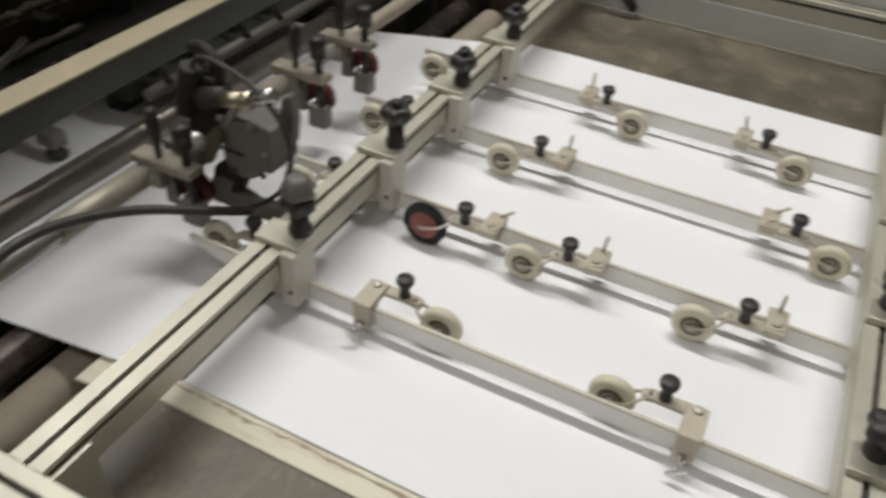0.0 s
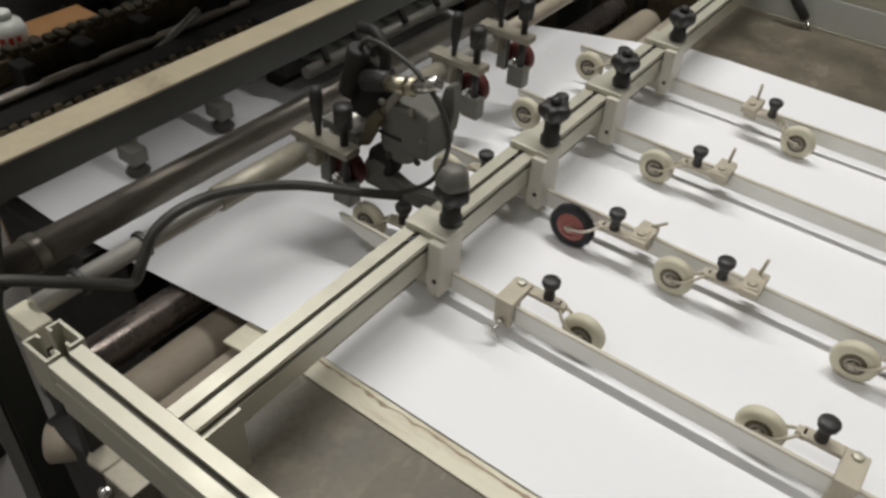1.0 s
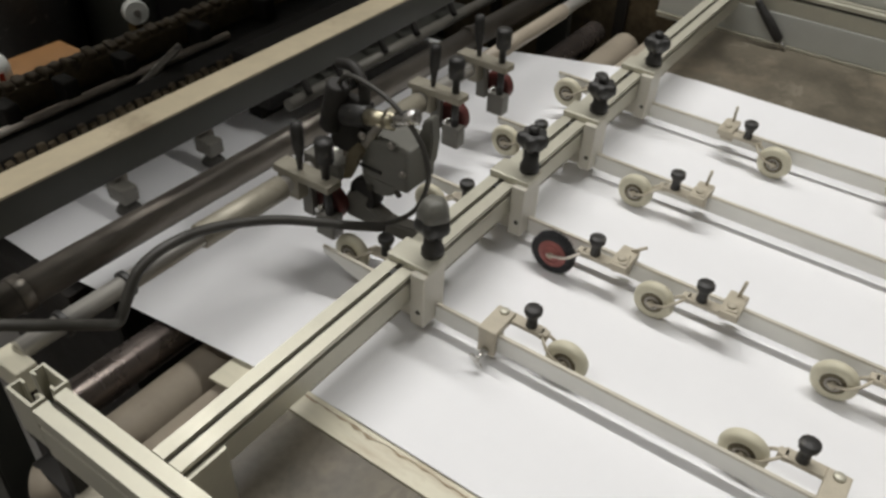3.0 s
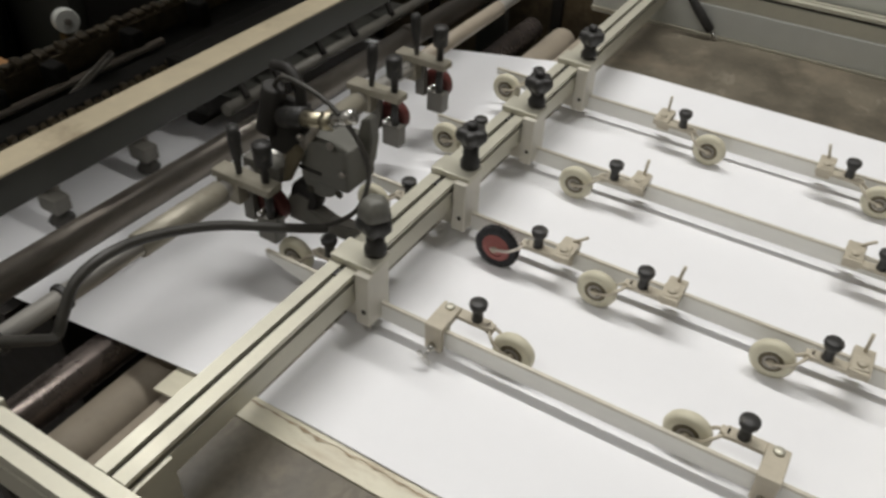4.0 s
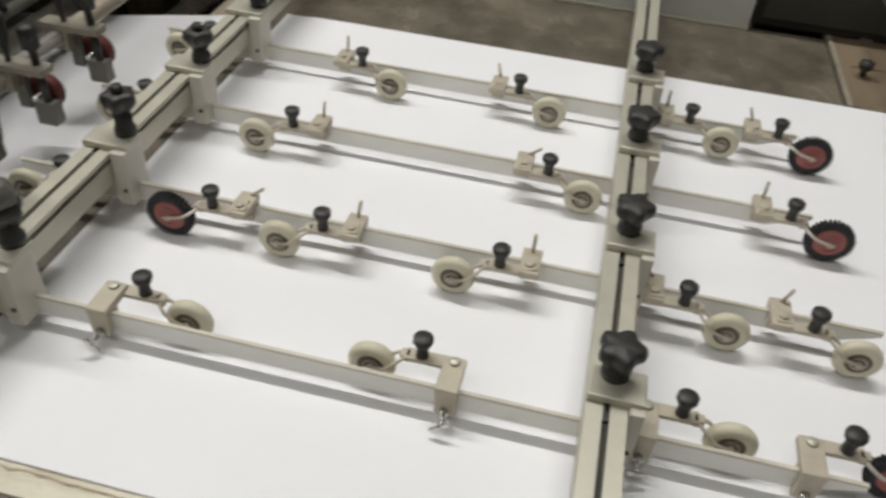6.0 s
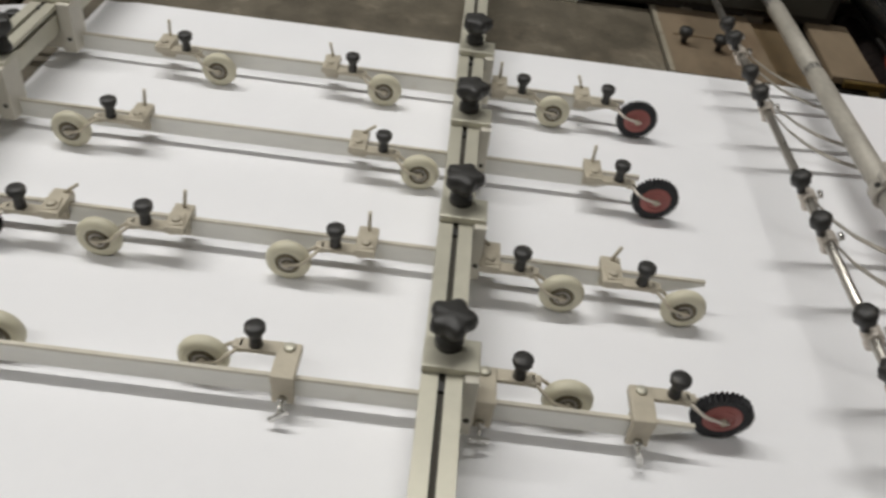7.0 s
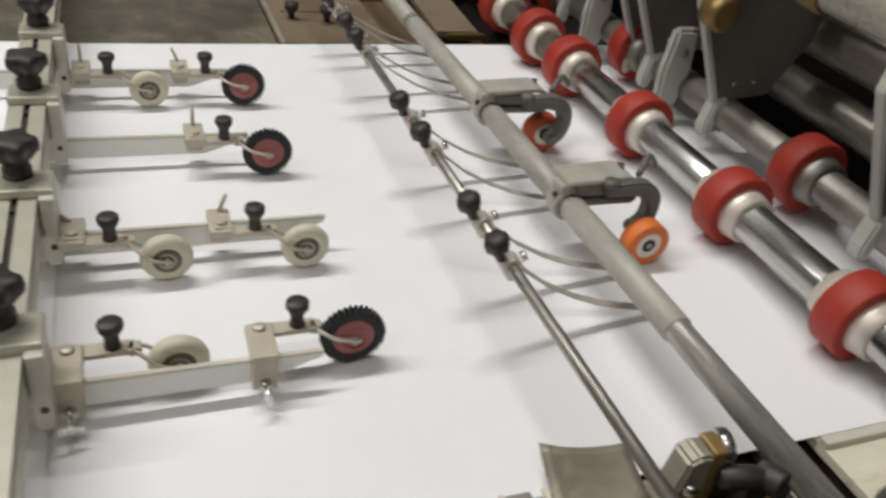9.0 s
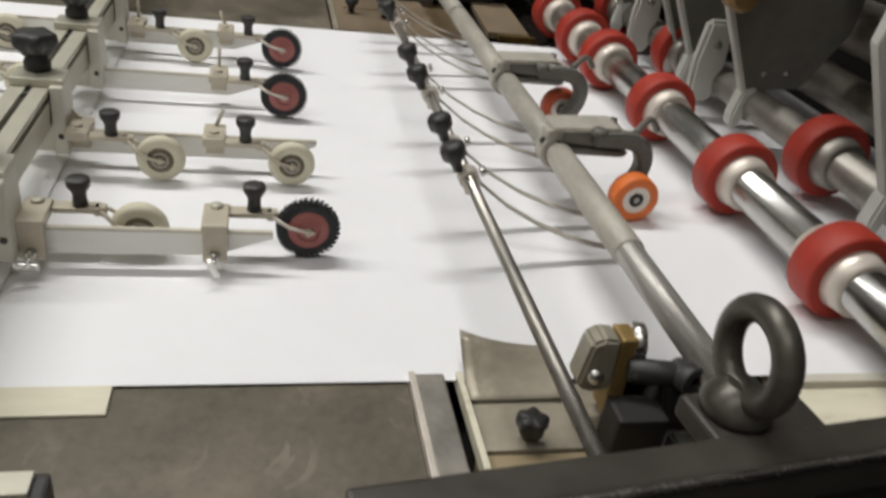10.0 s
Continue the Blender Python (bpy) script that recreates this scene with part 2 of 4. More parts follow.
def lathe(bm, profile, origin=(0, 0, 0), axis=(0, 0, 1), seg=24, lobes=0, depth=0.0):
    """Turns (radius, height) pairs about an axis; closed at both ends. lobes: waves round it."""
    rot = Vector((0, 0, 1)).rotation_difference(Vector(axis).normalized()).to_matrix()
    rings = []
    for r, h in profile:
        ring = []
        for i in range(seg):
            a = 2 * math.pi * i / seg
            k = r * (1 + depth * math.cos(lobes * a)) if lobes else r
            ring.append(bm.verts.new(Vector(origin) + rot @ Vector((k * math.cos(a), k * math.sin(a), h))))
        rings.append(ring)
    for a, b in zip(rings, rings[1:]):
        for i in range(seg):
            f = bm.faces.new((a[i], a[(i + 1) % seg], b[(i + 1) % seg], b[i]))
            f.smooth = True
    if profile[0][0] > 1e-5:
        bm.faces.new(list(reversed(rings[0])))
    if profile[-1][0] > 1e-5:
        bm.faces.new(rings[-1])
    return bm


def rod(bm, p0, p1, r, seg=16, bevel=0.0):
    p0, p1 = Vector(p0), Vector(p1)
    n = (p1 - p0).length
    b = bevel
    prof = [(r - b, 0), (r, b), (r, n - b), (r - b, n)] if b else [(r, 0), (r, n)]
    return lathe(bm, prof, p0, p1 - p0, seg)


def torus_ring(bm, r_in, r_out, half, origin, axis, seg=32, corner=0.003):
    """A ring of rectangular section with rounded shoulders."""
    c = corner
    prof = [(r_in, -half), (r_out - c, -half), (r_out - 0.3 * c, -half + 0.3 * c), (r_out, -half + c), (r_out, half - c),
            (r_out - 0.3 * c, half - 0.3 * c), (r_out - c, half), (r_in, half)]
    rot = Vector((0, 0, 1)).rotation_difference(Vector(axis).normalized()).to_matrix()
    rings = [[bm.verts.new(Vector(origin) + rot @ Vector((r * math.cos(2 * math.pi * i / seg), r * math.sin(2 * math.pi * i / seg), h)))
              for i in range(seg)] for r, h in prof]
    rings.append(rings[0])
    for k, (a, b) in enumerate(zip(rings, rings[1:])):
        for i in range(seg):
            f = bm.faces.new((a[i], a[(i + 1) % seg], b[(i + 1) % seg], b[i]))
            f.smooth = 0 < k < 6
    return bm


def tube(bm, pts, r, seg=10, smooth_n=8):
    """A round tube along a smooth curve through pts."""
    pts = [Vector(p) for p in pts]
    line = []
    for i in range(len(pts) - 1):
        p0, p1, p2, p3 = pts[max(i - 1, 0)], pts[i], pts[i + 1], pts[min(i + 2, len(pts) - 1)]
        for k in range(smooth_n):
            t = k / smooth_n
            line.append(0.5 * (2 * p1 + (p2 - p0) * t + (2 * p0 - 5 * p1 + 4 * p2 - p3) * t * t + (3 * p1 - p0 - 3 * p2 + p3) * t ** 3))
    line.append(pts[-1])
    rings = []
    side = None
    for i, p in enumerate(line):
        d = (line[min(i + 1, len(line) - 1)] - line[max(i - 1, 0)]).normalized()
        if side is None:
            side = d.orthogonal().normalized()
        side = (side - d * side.dot(d)).normalized()
        up = d.cross(side)
        rings.append([bm.verts.new(p + r * (math.cos(2 * math.pi * j / seg) * side + math.sin(2 * math.pi * j / seg) * up)) for j in range(seg)])
    for a, b in zip(rings, rings[1:]):
        for j in range(seg):
            f = bm.faces.new((a[j], a[(j + 1) % seg], b[(j + 1) % seg], b[j]))
            f.smooth = True
    bm.faces.new(list(reversed(rings[0])))
    bm.faces.new(rings[-1])
    return bm


def slab(bm, outline, axis, lo, hi, bevel=0.0):
    """An outline of 2D points, made thick along an axis ('x', 'y' or 'z')."""
    def at(p, h):
        return {"x": (h, p[0], p[1]), "y": (p[0], h, p[1]), "z": (p[0], p[1], h)}[axis]
    a = [bm.verts.new(at(p, lo)) for p in outline]
    b = [bm.verts.new(at(p, hi)) for p in outline]
    n = len(a)
    faces = [bm.faces.new(a), bm.faces.new(b)] + [bm.faces.new((a[i], a[(i + 1) % n], b[(i + 1) % n], b[i])) for i in range(n)]
    bmesh.ops.recalc_face_normals(bm, faces=faces)
    if bevel:
        bmesh.ops.bevel(bm, geom=list({e for f in faces for e in f.edges}), offset=bevel, segments=2, affect="EDGES")
    return bm


def B():
    return bmesh.new()


def part(name, bm, material, parent=None, label="", at=None):
    """Links a bmesh as one mesh object under a thing or a part."""
    me = bpy.data.meshes.new(name)
    bmesh.ops.recalc_face_normals(bm, faces=bm.faces)
    bm.to_mesh(me)
    bm.free()
    me.materials.append(material)
    ob = new(name, me)
    ob.parent = parent
    if at:
        ob.location = at
    if label:
        ob["label"] = label
    return ob


def thing(name, label, category, group="", at=(0, 0, 0), kind=""):
    ob = new(name)
    ob.location = at
    ob.empty_display_size = 0.02
    return tagged(ob, label, category, group, kind)


def plain(name, bm, material, label, category, group="", kind=""):
    return tagged(part(name, bm, material), label, category, group, kind)


SPIN = []      # wheels and rollers that turn: object, place, axis, degrees a second
TOP = 0.9      # height of the running sheets
WEB_Y = (-0.217, 0.882)


# ---- the hall ----
bm = box(B(), (0.6, 0.8, -0.05), (12, 12, 0.1))
plain("floor", bm, FLOORM, "stained grey concrete workshop floor", "floor", kind="structure")
bm = box(B(), (0.6, 0.8, 6.95), (12, 12, 0.1))
plain("ceiling", bm, WALLM, "pale plastered workshop ceiling", "ceiling", kind="structure")
for nm, c, s in (("wall_north", (0.6, 6.85, 3.45), (12, 0.1, 6.9)), ("wall_south", (0.6, -5.25, 3.45), (12, 0.1, 6.9)),
                 ("wall_west", (-5.45, 0.8, 3.45), (0.1, 12, 6.9)), ("wall_east", (6.65, 0.8, 3.45), (0.1, 12, 6.9))):
    plain(nm, box(B(), c, s), WALLM, "pale plastered workshop wall", "wall", kind="structure")

for lx, ly, lz, power in LAMPS:
    lamp = thing("ceiling_light", "long white twin-tube fluorescent run under the ceiling", "ceiling light", "hall lights", (lx, ly, lz + 0.07))
    part("housing", box(B(), (0, 0, 0.02), (RUN, 0.16, 0.05), 0.008), WHITEP, lamp)
    for dy in (-0.05, 0.05):
        part("tube", rod(B(), (-RUN / 2 + 0.03, dy, -0.03), (RUN / 2 - 0.03, dy, -0.03), 0.013), TUBE, lamp, "lit fluorescent tube")
    part("hanger", rod(B(), (0, 0, 0.04), (0, 0, 0.335), 0.008), STEEL, lamp)
    light = bpy.data.lights.new("tube_light", "AREA")
    light.shape, light.size, light.size_y, light.energy, light.color = "RECTANGLE", RUN, 0.25, power, (1, 0.985, 0.95)
    new("tube_light", light).location = (lx, ly, lz)

# ---- table ----
table = thing("feed_table", "worn bronze-grey steel feed table of the machine", "table", at=(0, 0, 0))
part("table_plate", box(B(), (0.48, 0.385, TOP - 0.010), (1.18, 1.61, 0.010), 0.001), DECK, table)
part("table_body", box(B(), (0.48, 0.385, 0.60), (1.12, 1.45, 0.56), 0.004), MACHINE, table)
part("base", box(B(), (0.48, 0.385, 0.16), (1.0, 1.3, 0.32), 0.01), MACHINE, table)
part("edge_strip", box(B(), (0.37, -0.2335, TOP - 0.0035), (0.90, 0.035, 0.003), 0.0008), IVORY, table, "ivory wear strip along the table edge")
rng = random.Random(11)
b = B()
inner = [(-0.07 + 0.011 * k, -0.2235 + rng.uniform(-0.0012, 0.0012)) for k in range(48)]
outer = [(x, y - rng.uniform(0.0006, 0.0035) - (0.006 * rng.random() if rng.random() < 0.2 else 0)) for x, y in inner]
for k in range(47):
    b.faces.new([b.verts.new((x, y, TOP - 0.0013)) for x, y in (outer[k], outer[k + 1], inner[k + 1], inner[k])])
bmesh.ops.remove_doubles(b, verts=b.verts, dist=1e-5)
part("rust_line", b, RUSTLINE, table, "brown rubbed line along the ivory strip")
part("end_bar", box(B(), (1.090, -0.32, TOP - 0.006), (0.027, 0.22, 0.014), 0.002), DULL, table, "bright steel end bar")

def profile_bar(name, x0, x1, y0, y1, z0, z1, along, label):
    """An aluminium extrusion with a slot in its top and in each side."""
    t = thing(name, label, "aluminium profile", "aluminium profiles")
    w = (y1 - y0) if along == "x" else (x1 - x0)
    mid = (y0 + y1) / 2 if along == "x" else (x0 + x1) / 2
    h = z1 - z0
    s, d = 0.0036, 0.008
    out = [(-w / 2, 0), (-w / 2, h / 2 + 0.012 - s), (-w / 2 + d, h / 2 + 0.012 - s), (-w / 2 + d, h / 2 + 0.012 + s), (-w / 2, h / 2 + 0.012 + s), (-w / 2, h),
           (-s, h), (-s, h - d), (s, h - d), (s, h), (w / 2, h), (w / 2, h / 2 + 0.012 + s), (w / 2 - d, h / 2 + 0.012 + s), (w / 2 - d, h / 2 + 0.012 - s), (w / 2, h / 2 + 0.012 - s), (w / 2, 0)]
    pts = [(mid + a, z0 + b) for a, b in out]
    b = B()
    slab(b, pts, along, *((x0, x1) if along == "x" else (y0, y1)))
    part("extrusion", b, ALU, t)
    # Strips on the slot floors, coloured dark to deepen the slot's shade.
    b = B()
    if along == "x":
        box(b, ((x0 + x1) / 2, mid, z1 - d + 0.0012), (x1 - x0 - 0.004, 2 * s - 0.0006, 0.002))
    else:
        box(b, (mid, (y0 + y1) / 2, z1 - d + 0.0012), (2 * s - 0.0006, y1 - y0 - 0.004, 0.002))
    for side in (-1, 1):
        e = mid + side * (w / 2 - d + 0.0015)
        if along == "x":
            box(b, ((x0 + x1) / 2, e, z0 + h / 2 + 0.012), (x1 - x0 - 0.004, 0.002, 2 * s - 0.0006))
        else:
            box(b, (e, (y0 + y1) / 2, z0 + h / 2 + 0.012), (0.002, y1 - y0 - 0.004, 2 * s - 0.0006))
    part("slot_floor", b, SLOT, t, "slot floor coloured dark as shade")
    return t

part("end_bar_edge", box(B(), (1.0735, -0.32, TOP - 0.003), (0.006, 0.22, 0.014), 0.001), COLLAR, table, "bright ground edge")
BEAM_TOP = 1.0
profile_bar("cross_profile", -0.058, -0.016, -0.425, 1.185, 0.955, BEAM_TOP, "y", "champagne aluminium cross profile over the sheets")
profile_bar("cross_profile", 0.652, 0.694, -0.425, 1.185, 0.955, BEAM_TOP, "y", "champagne aluminium cross profile over the sheets")
for x in (-0.037, 0.673):
    foot = thing("beam_foot", "champagne metal foot block under a cross profile", "foot block", "beam feet", (x, -0.400, 0))
    part("block", box(B(), (0, 0, 0.9245), (0.048, 0.050, 0.059), 0.002), ALU, foot)
    part("side_cheek", box(B(), (0.0265, 0, 0.943), (0.005, 0.052, 0.096), 0.0015), ALU, foot, "flat cheek plate")
    part("screw", lathe(B(), [(0.005, 0), (0.005, 0.002), (0.003, 0.003), (0, 0.003)], (0.029, -0.004, 0.925), (1, 0, 0), 12), DULL, foot)
near = profile_bar("side_profile", -0.165, 0.826, -0.475, -0.437, 0.96, BEAM_TOP + 0.03, "x", "champagne aluminium side profile along the table")
part("end_cap", box(B(), (0.830, -0.456, 0.993), (0.008, 0.039, 0.070), 0.002), BLACK, near, "black plastic end cap")
profile_bar("side_profile", -0.20, 0.905, 1.187, 1.225, 0.965, BEAM_TOP + 0.012, "x", "champagne aluminium side profile along the table")

# ---- rails, brackets, wheel clamps ----
RAILS = {4: -0.033, 3: 0.205, 2: 0.430, 1: 0.656}
BRACKETS = (-0.036, 0.207, 0.432, 0.653)

def star_knob(b, r, h, z):
    lathe(b, [(r * 0.55, z - h * 0.25), (r * 0.75, z + h * 0.05), (r * 0.98, z + h * 0.35), (r, z + h * 0.6), (r * 0.95, z + h * 0.9), (r * 0.8, z + h), (0.0, z + h)], seg=40, lobes=5, depth=0.14)

def beam_bracket(x, y, kx, kz, slim=False, dusty=False):
    t = thing("rail_bracket", "ivory painted bracket on the cross profile with black star knob", "bracket", "rail brackets", (x, y, BEAM_TOP))
    b = B()
    box(b, (0.0300 if slim else 0.0335, -0.004, -0.038), (0.015 if slim else 0.022, 0.046, 0.084), 0.002)
    box(b, (0.003, 0.0, -0.063), (0.040, 0.034, 0.034), 0.0015)
    part("plate", b, BRACKET, t)
    part("cap", box(B(), (0.0075 if slim else 0.011, 0.004, 0.005), (0.059 if slim else 0.066, 0.042, 0.010), 0.002), ALU, t, "champagne metal cap")
    part("hole", lathe(B(), [(0.0035, 0), (0.0035, 0.0015)], (0.031 if slim else 0.036, -0.0265, -0.056), (0, -1, 0), 14), SLOT, t, "dark screw hole")
    part("tee_nut", box(B(), (0.0, -0.031, -0.004), (0.008, 0.012, 0.006), 0.001), BLACK, t)
    b = B()
    star_knob(b, 0.0228 if slim else 0.0215, 0.022, 0.0)
    if not slim:
        lathe(b, [(0.0075, 0.022), (0.0085, 0.028), (0.007, 0.032), (0, 0.032)], seg=18)
    part("star_knob", b, BLACK, t, "black plastic star knob", at=(kx, 0.016, kz))
    if dusty:
        part("dusty_cap", lathe(B(), [(0.016, 0.066), (0.0205, 0.070), (0.0195, 0.080), (0.0140, 0.092), (0.009, 0.095), (0, 0.095)], (kx, 0.016, 0), seg=30, lobes=5, depth=0.08), VALVEGREY, t, "dusty grey cap")
    part("stud", lathe(B(), [(0.015, 0.011), (0.015, 0.020), (0.012, 0.025), (0.012, kz + 0.004)], (kx, 0.016, 0), seg=20), BLACK, t)
    return t

for y in BRACKETS:
    beam_bracket(-0.037, y, 0.026, 0.052 if y == 0.207 else 0.045 if y < 0 else 0.040, dusty=y < 0)
    beam_bracket(0.673, y, 0.003, 0.033, True)

for y, x0, x1 in ((RAILS[4], -0.19, 0.950), (RAILS[3], -0.18, 1.005), (RAILS[2], -0.19, 0.945), (RAILS[1], -0.19, 0.945)):
    r = thing("guide_rail", "long dusty pale flat guide rail above the sheets", "rail", "guide rails", (0, y, 0.928))
    part("bar", slab(B(), [(x0, 0.004), (x0, 0.0150), (x1, 0.0150), (x1, 0.008), (x1 - 0.06, -0.0135), (x0 + 0.06, -0.0135)], "y", -0.0022, 0.0022, 0.0006), RAIL, r)
    part("top_edge", box(B(), ((x0 + x1) / 2, 0, 0.0145), (x1 - x0, 0.0050, 0.004), 0.0006), RAILTOP, r, "tan worn top edge")

def bristle_rim(bm, r_in, r_out, tufts=34):
    """A ring of short bristle tufts, uneven at the rim."""
    rng = random.Random(5)
    n = tufts * 3
    rings = []
    for k, (y, base) in enumerate(((-0.0058, None), (-0.0068, 0.0035), (-0.0058, 0.0), (-0.0020, 0.0), (0.0020, 0.0), (0.0058, 0.0), (0.0068, 0.0035), (0.0058, None))):
        ring = []
        for i in range(n):
            a = 2 * math.pi * i / n
            phase = (i + (k // 2)) % 3
            r = r_in if base is None else r_out - base - (0.0052 if phase == 0 else 0.0) + rng.uniform(-0.0009, 0.0007)
            ring.append(bm.verts.new((r * math.cos(a), y, r * math.sin(a))))
        rings.append(ring)
    rings.append(rings[0])
    for p, q in zip(rings, rings[1:]):
        for i in range(n):
            bm.faces.new((p[i], p[(i + 1) % n], q[(i + 1) % n], q[i]))
    return bm

def wheel_clamp(kx, ry, s, f, brush=False, lever=0.0):
    """A spring arm clipped to a rail. s: the way along the rail to its wheel, f: the side of the rail on which it runs."""
    what = "black bristle wheel" if brush else "cream nylon wheel"
    t = thing("wheel_clamp", "tan cast clamp on a guide rail with a " + what, "wheel clamp", "wheel clamps", (kx, ry, TOP))
    cx = -0.038 * s
    wy = 0.0270 if f > 0 else -0.040
    ky = 0.033 if f > 0 else -0.027
    b = B()
    box(b, (cx, 0.012 * f, 0.050), (0.026, 0.050, 0.011), 0.002)
    box(b, (cx, -0.0085 * f, 0.032), (0.024, 0.008, 0.038), 0.0015)
    if f < 0:
        box(b, (cx + 0.001 * s, 0.020 * f, 0.049), (0.022, 0.026, 0.018), 0.003, Euler((0, 0.1 * s, 0.12)).to_matrix())
    box(b, (cx, 0.0095 * f, 0.037), (0.022, 0.007, 0.024), 0.0015)
    part("clip", b, CLIP, t)
    b = B()
    box(b, (-0.014 * s, ky, 0.0475), (0.066, 0.017, 0.006), 0.0015)
    box(b, (0.019 * s, ky, 0.0455), (0.012, 0.012, 0.010), 0.0015)
    part("arm", b, CLIP, t)
    part("pivot_screw", lathe(B(), [(0.0065, 0), (0.0065, 0.0025), (0.005, 0.0035), (0, 0.0035)], (cx, ky - 0.004 * f, 0.0555 + (0.003 if f < 0 else 0)), seg=18), ALU if f > 0 else CLIP, t)
    b = B()
    lathe(b, [(0.0075, 0.050), (0.0065, 0.062), (0.0075, 0.067), (0.0108, 0.072), (0.0115, 0.074), (0.0115, 0.0795), (0.0100, 0.081), (0, 0.081)], (0, ky, 0), seg=24, lobes=12, depth=0.03)
    part("thumb_knob", b, BLACK, t, "black knurled thumb knob")
    r = 0.0340 if brush else 0.0290
    wx, wz = 0.057 * s, r
    for side in (-1, 1):
        pts = [(0.018 * s, ky + side * 0.003, 0.046), (0.028 * s, wy + side * 0.009, 0.0445), (0.040 * s, wy + side * 0.0115, wz + 0.005), (wx + 0.006 * s, wy + side * 0.0115, wz)]
        part("fork_wire", tube(B(), pts, 0.0022, 8, 5), CLIP if not brush else COLLAR, t)
    part("axle", rod(B(), (wx, wy - 0.014, wz), (wx, wy + 0.014, wz), 0.004, 12, 0.001), CLIP, t)
    if f > 0:
        b = rod(B(), (cx, -0.010, 0.021), (cx, -0.036, 0.018), 0.0028, 12)
        lathe(b, [(0.0055, 0), (0.0055, 0.005), (0.004, 0.008)], (cx, -0.012, 0.021), (0, -1, -0.1), 14)
        box(b, (cx, -0.034, 0.018), (0.024, 0.0035, 0.007), 0.0015, Euler((0, 0.6 * s + lever, 0.2)).to_matrix())
        part("wing_screw", b, STEEL, t, "bright wing screw")
    else:
        b = rod(B(), (cx, 0.006, 0.052), (cx + 0.012 * lever, 0.008, 0.083 - abs(lever) * 0.008), 0.0024, 10)
        part("wing_screw", b, CLIP, t, "slim upright tightening screw")
    ax = (0, 1, 0)
    if brush:
        b = bristle_rim(B(), 0.0222, r)
        w = part("wheel", b, BRISTLE, t, "black bristle rim", at=(wx, wy, wz))
        b = lathe(B(), [(0.006, -0.0085), (0.010, -0.0085), (0.011, -0.0072), (0.020, -0.0070), (0.0226, -0.005), (0.0226, 0.005), (0.020, 0.0070), (0.011, 0.0072), (0.010, 0.0085), (0.006, 0.0085)], (0, 0, 0), ax, 28)
        part("hub", b, REDHUB, w, "faded red plastic hub")
        for side in (-1, 1):
            part("rib", torus_ring(B(), 0.0125, 0.0145, 0.0012, (0, side * 0.0076, 0), ax, 28, 0.0004), REDHUB, w)
    else:
        b = B()
        prof = [(0.0160, -0.0075), (0.020, -0.0085), (0.0248, -0.0078), (0.0277, -0.005), (0.0290, 0), (0.0277, 0.005), (0.0248, 0.0078), (0.020, 0.0085), (0.0160, 0.0075)]
        lathe(b, prof, (0, 0, 0), ax, 36)
        w = part("wheel", b, NYLON, t, "cream nylon tyre", at=(wx, wy, wz))
        part("hub", lathe(B(), [(0.0158, -0.0079), (0.0158, 0.0079)], (0, 0, 0), ax, 24), HUBDARK, w, "dark olive bearing hub")
        b = B()
        for side in (-1, 1):
            torus_ring(b, 0.0075, 0.0105, 0.0008, (0, side * 0.0085, 0), ax, 24, 0.0004)
        part("bearing_ring", b, DULL, w)
    SPIN.append((w, (wx, wy, wz), 0.27 / r))
    return t

for kx, s, br, lv in ((-0.103, -1, 0, 0), (0.131, 1, 0, 0.3), (0.470, -1, 0, 0), (0.759, 1, 0, -0.4), (0.930, 1, 1, 0.6)):
    wheel_clamp(kx, RAILS[4], s, 1, br, lv)
for kx, s, br, lv in ((-0.089, -1, 0, 0), (0.130, -1, 1, 1.8), (0.287, -1, 0, 0.3), (0.526, -1, 0, 0), (0.760, 1, 0, -1.5), (0.916, 1, 0, 0.8)):
    wheel_clamp(kx, RAILS[3], s, -1, br, lv)
for kx, s, br, lv in ((-0.09, -1, 0, 0), (0.156, -1, 0, 0.2), (0.558, 1, 0, 1.8), (0.909, 1, 1, 0)):
    wheel_clamp(kx, RAILS[2], s, -1, br, lv)
for kx, s, br, lv in ((-0.09, -1, 0, 0), (0.196, 1, 0, 0), (0.477, 1, 0, -0.5), (0.765, 1, 0, 0), (0.908, 1, 1, -0.8)):
    wheel_clamp(kx, RAILS[1], s, -1, br, lv)

# ---- sheets ----
def drop(x):
    """How far the running sheet sags towards the feeder."""
    bend = 0.5 * (-x + math.sqrt(x * x + 0.0016)) - 0.012
    return -max(0.0, min(0.104, 0.165 * bend))

b = B()
xs = np.linspace(-0.80, 0.70, 60)
ys = np.linspace(*WEB_Y, 6)
for lift in (0.0006, 0.0012):
    face = [[b.verts.new((x, y, TOP + lift + drop(x))) for y in ys] for x in xs]
    for i in range(len(xs) - 1):
        for j in range(5):
            b.faces.new((face[i][j], face[i + 1][j], face[i + 1][j + 1], face[i][j + 1])).smooth = True
def cut_edge(line):
    pairs = [[b.verts.new((x, y, TOP + lift + drop(x))) for lift in (0.0006, 0.0012)] for x, y in line]
    for p, q in zip(pairs, pairs[1:]):
        b.faces.new((p[0], q[0], q[1], p[1]))
for y in WEB_Y:
    cut_edge([(x, y) for x in xs])
for x in (xs[0], xs[-1]):
    cut_edge([(x, y) for y in ys])
plain("board_sheet", b, PAPER, "large plain white board sheet arching up from the feeder", "sheet", "white sheets")

SHEETS = []
LENGTH, PERIOD, REG = 0.74, 0.91, 1.372
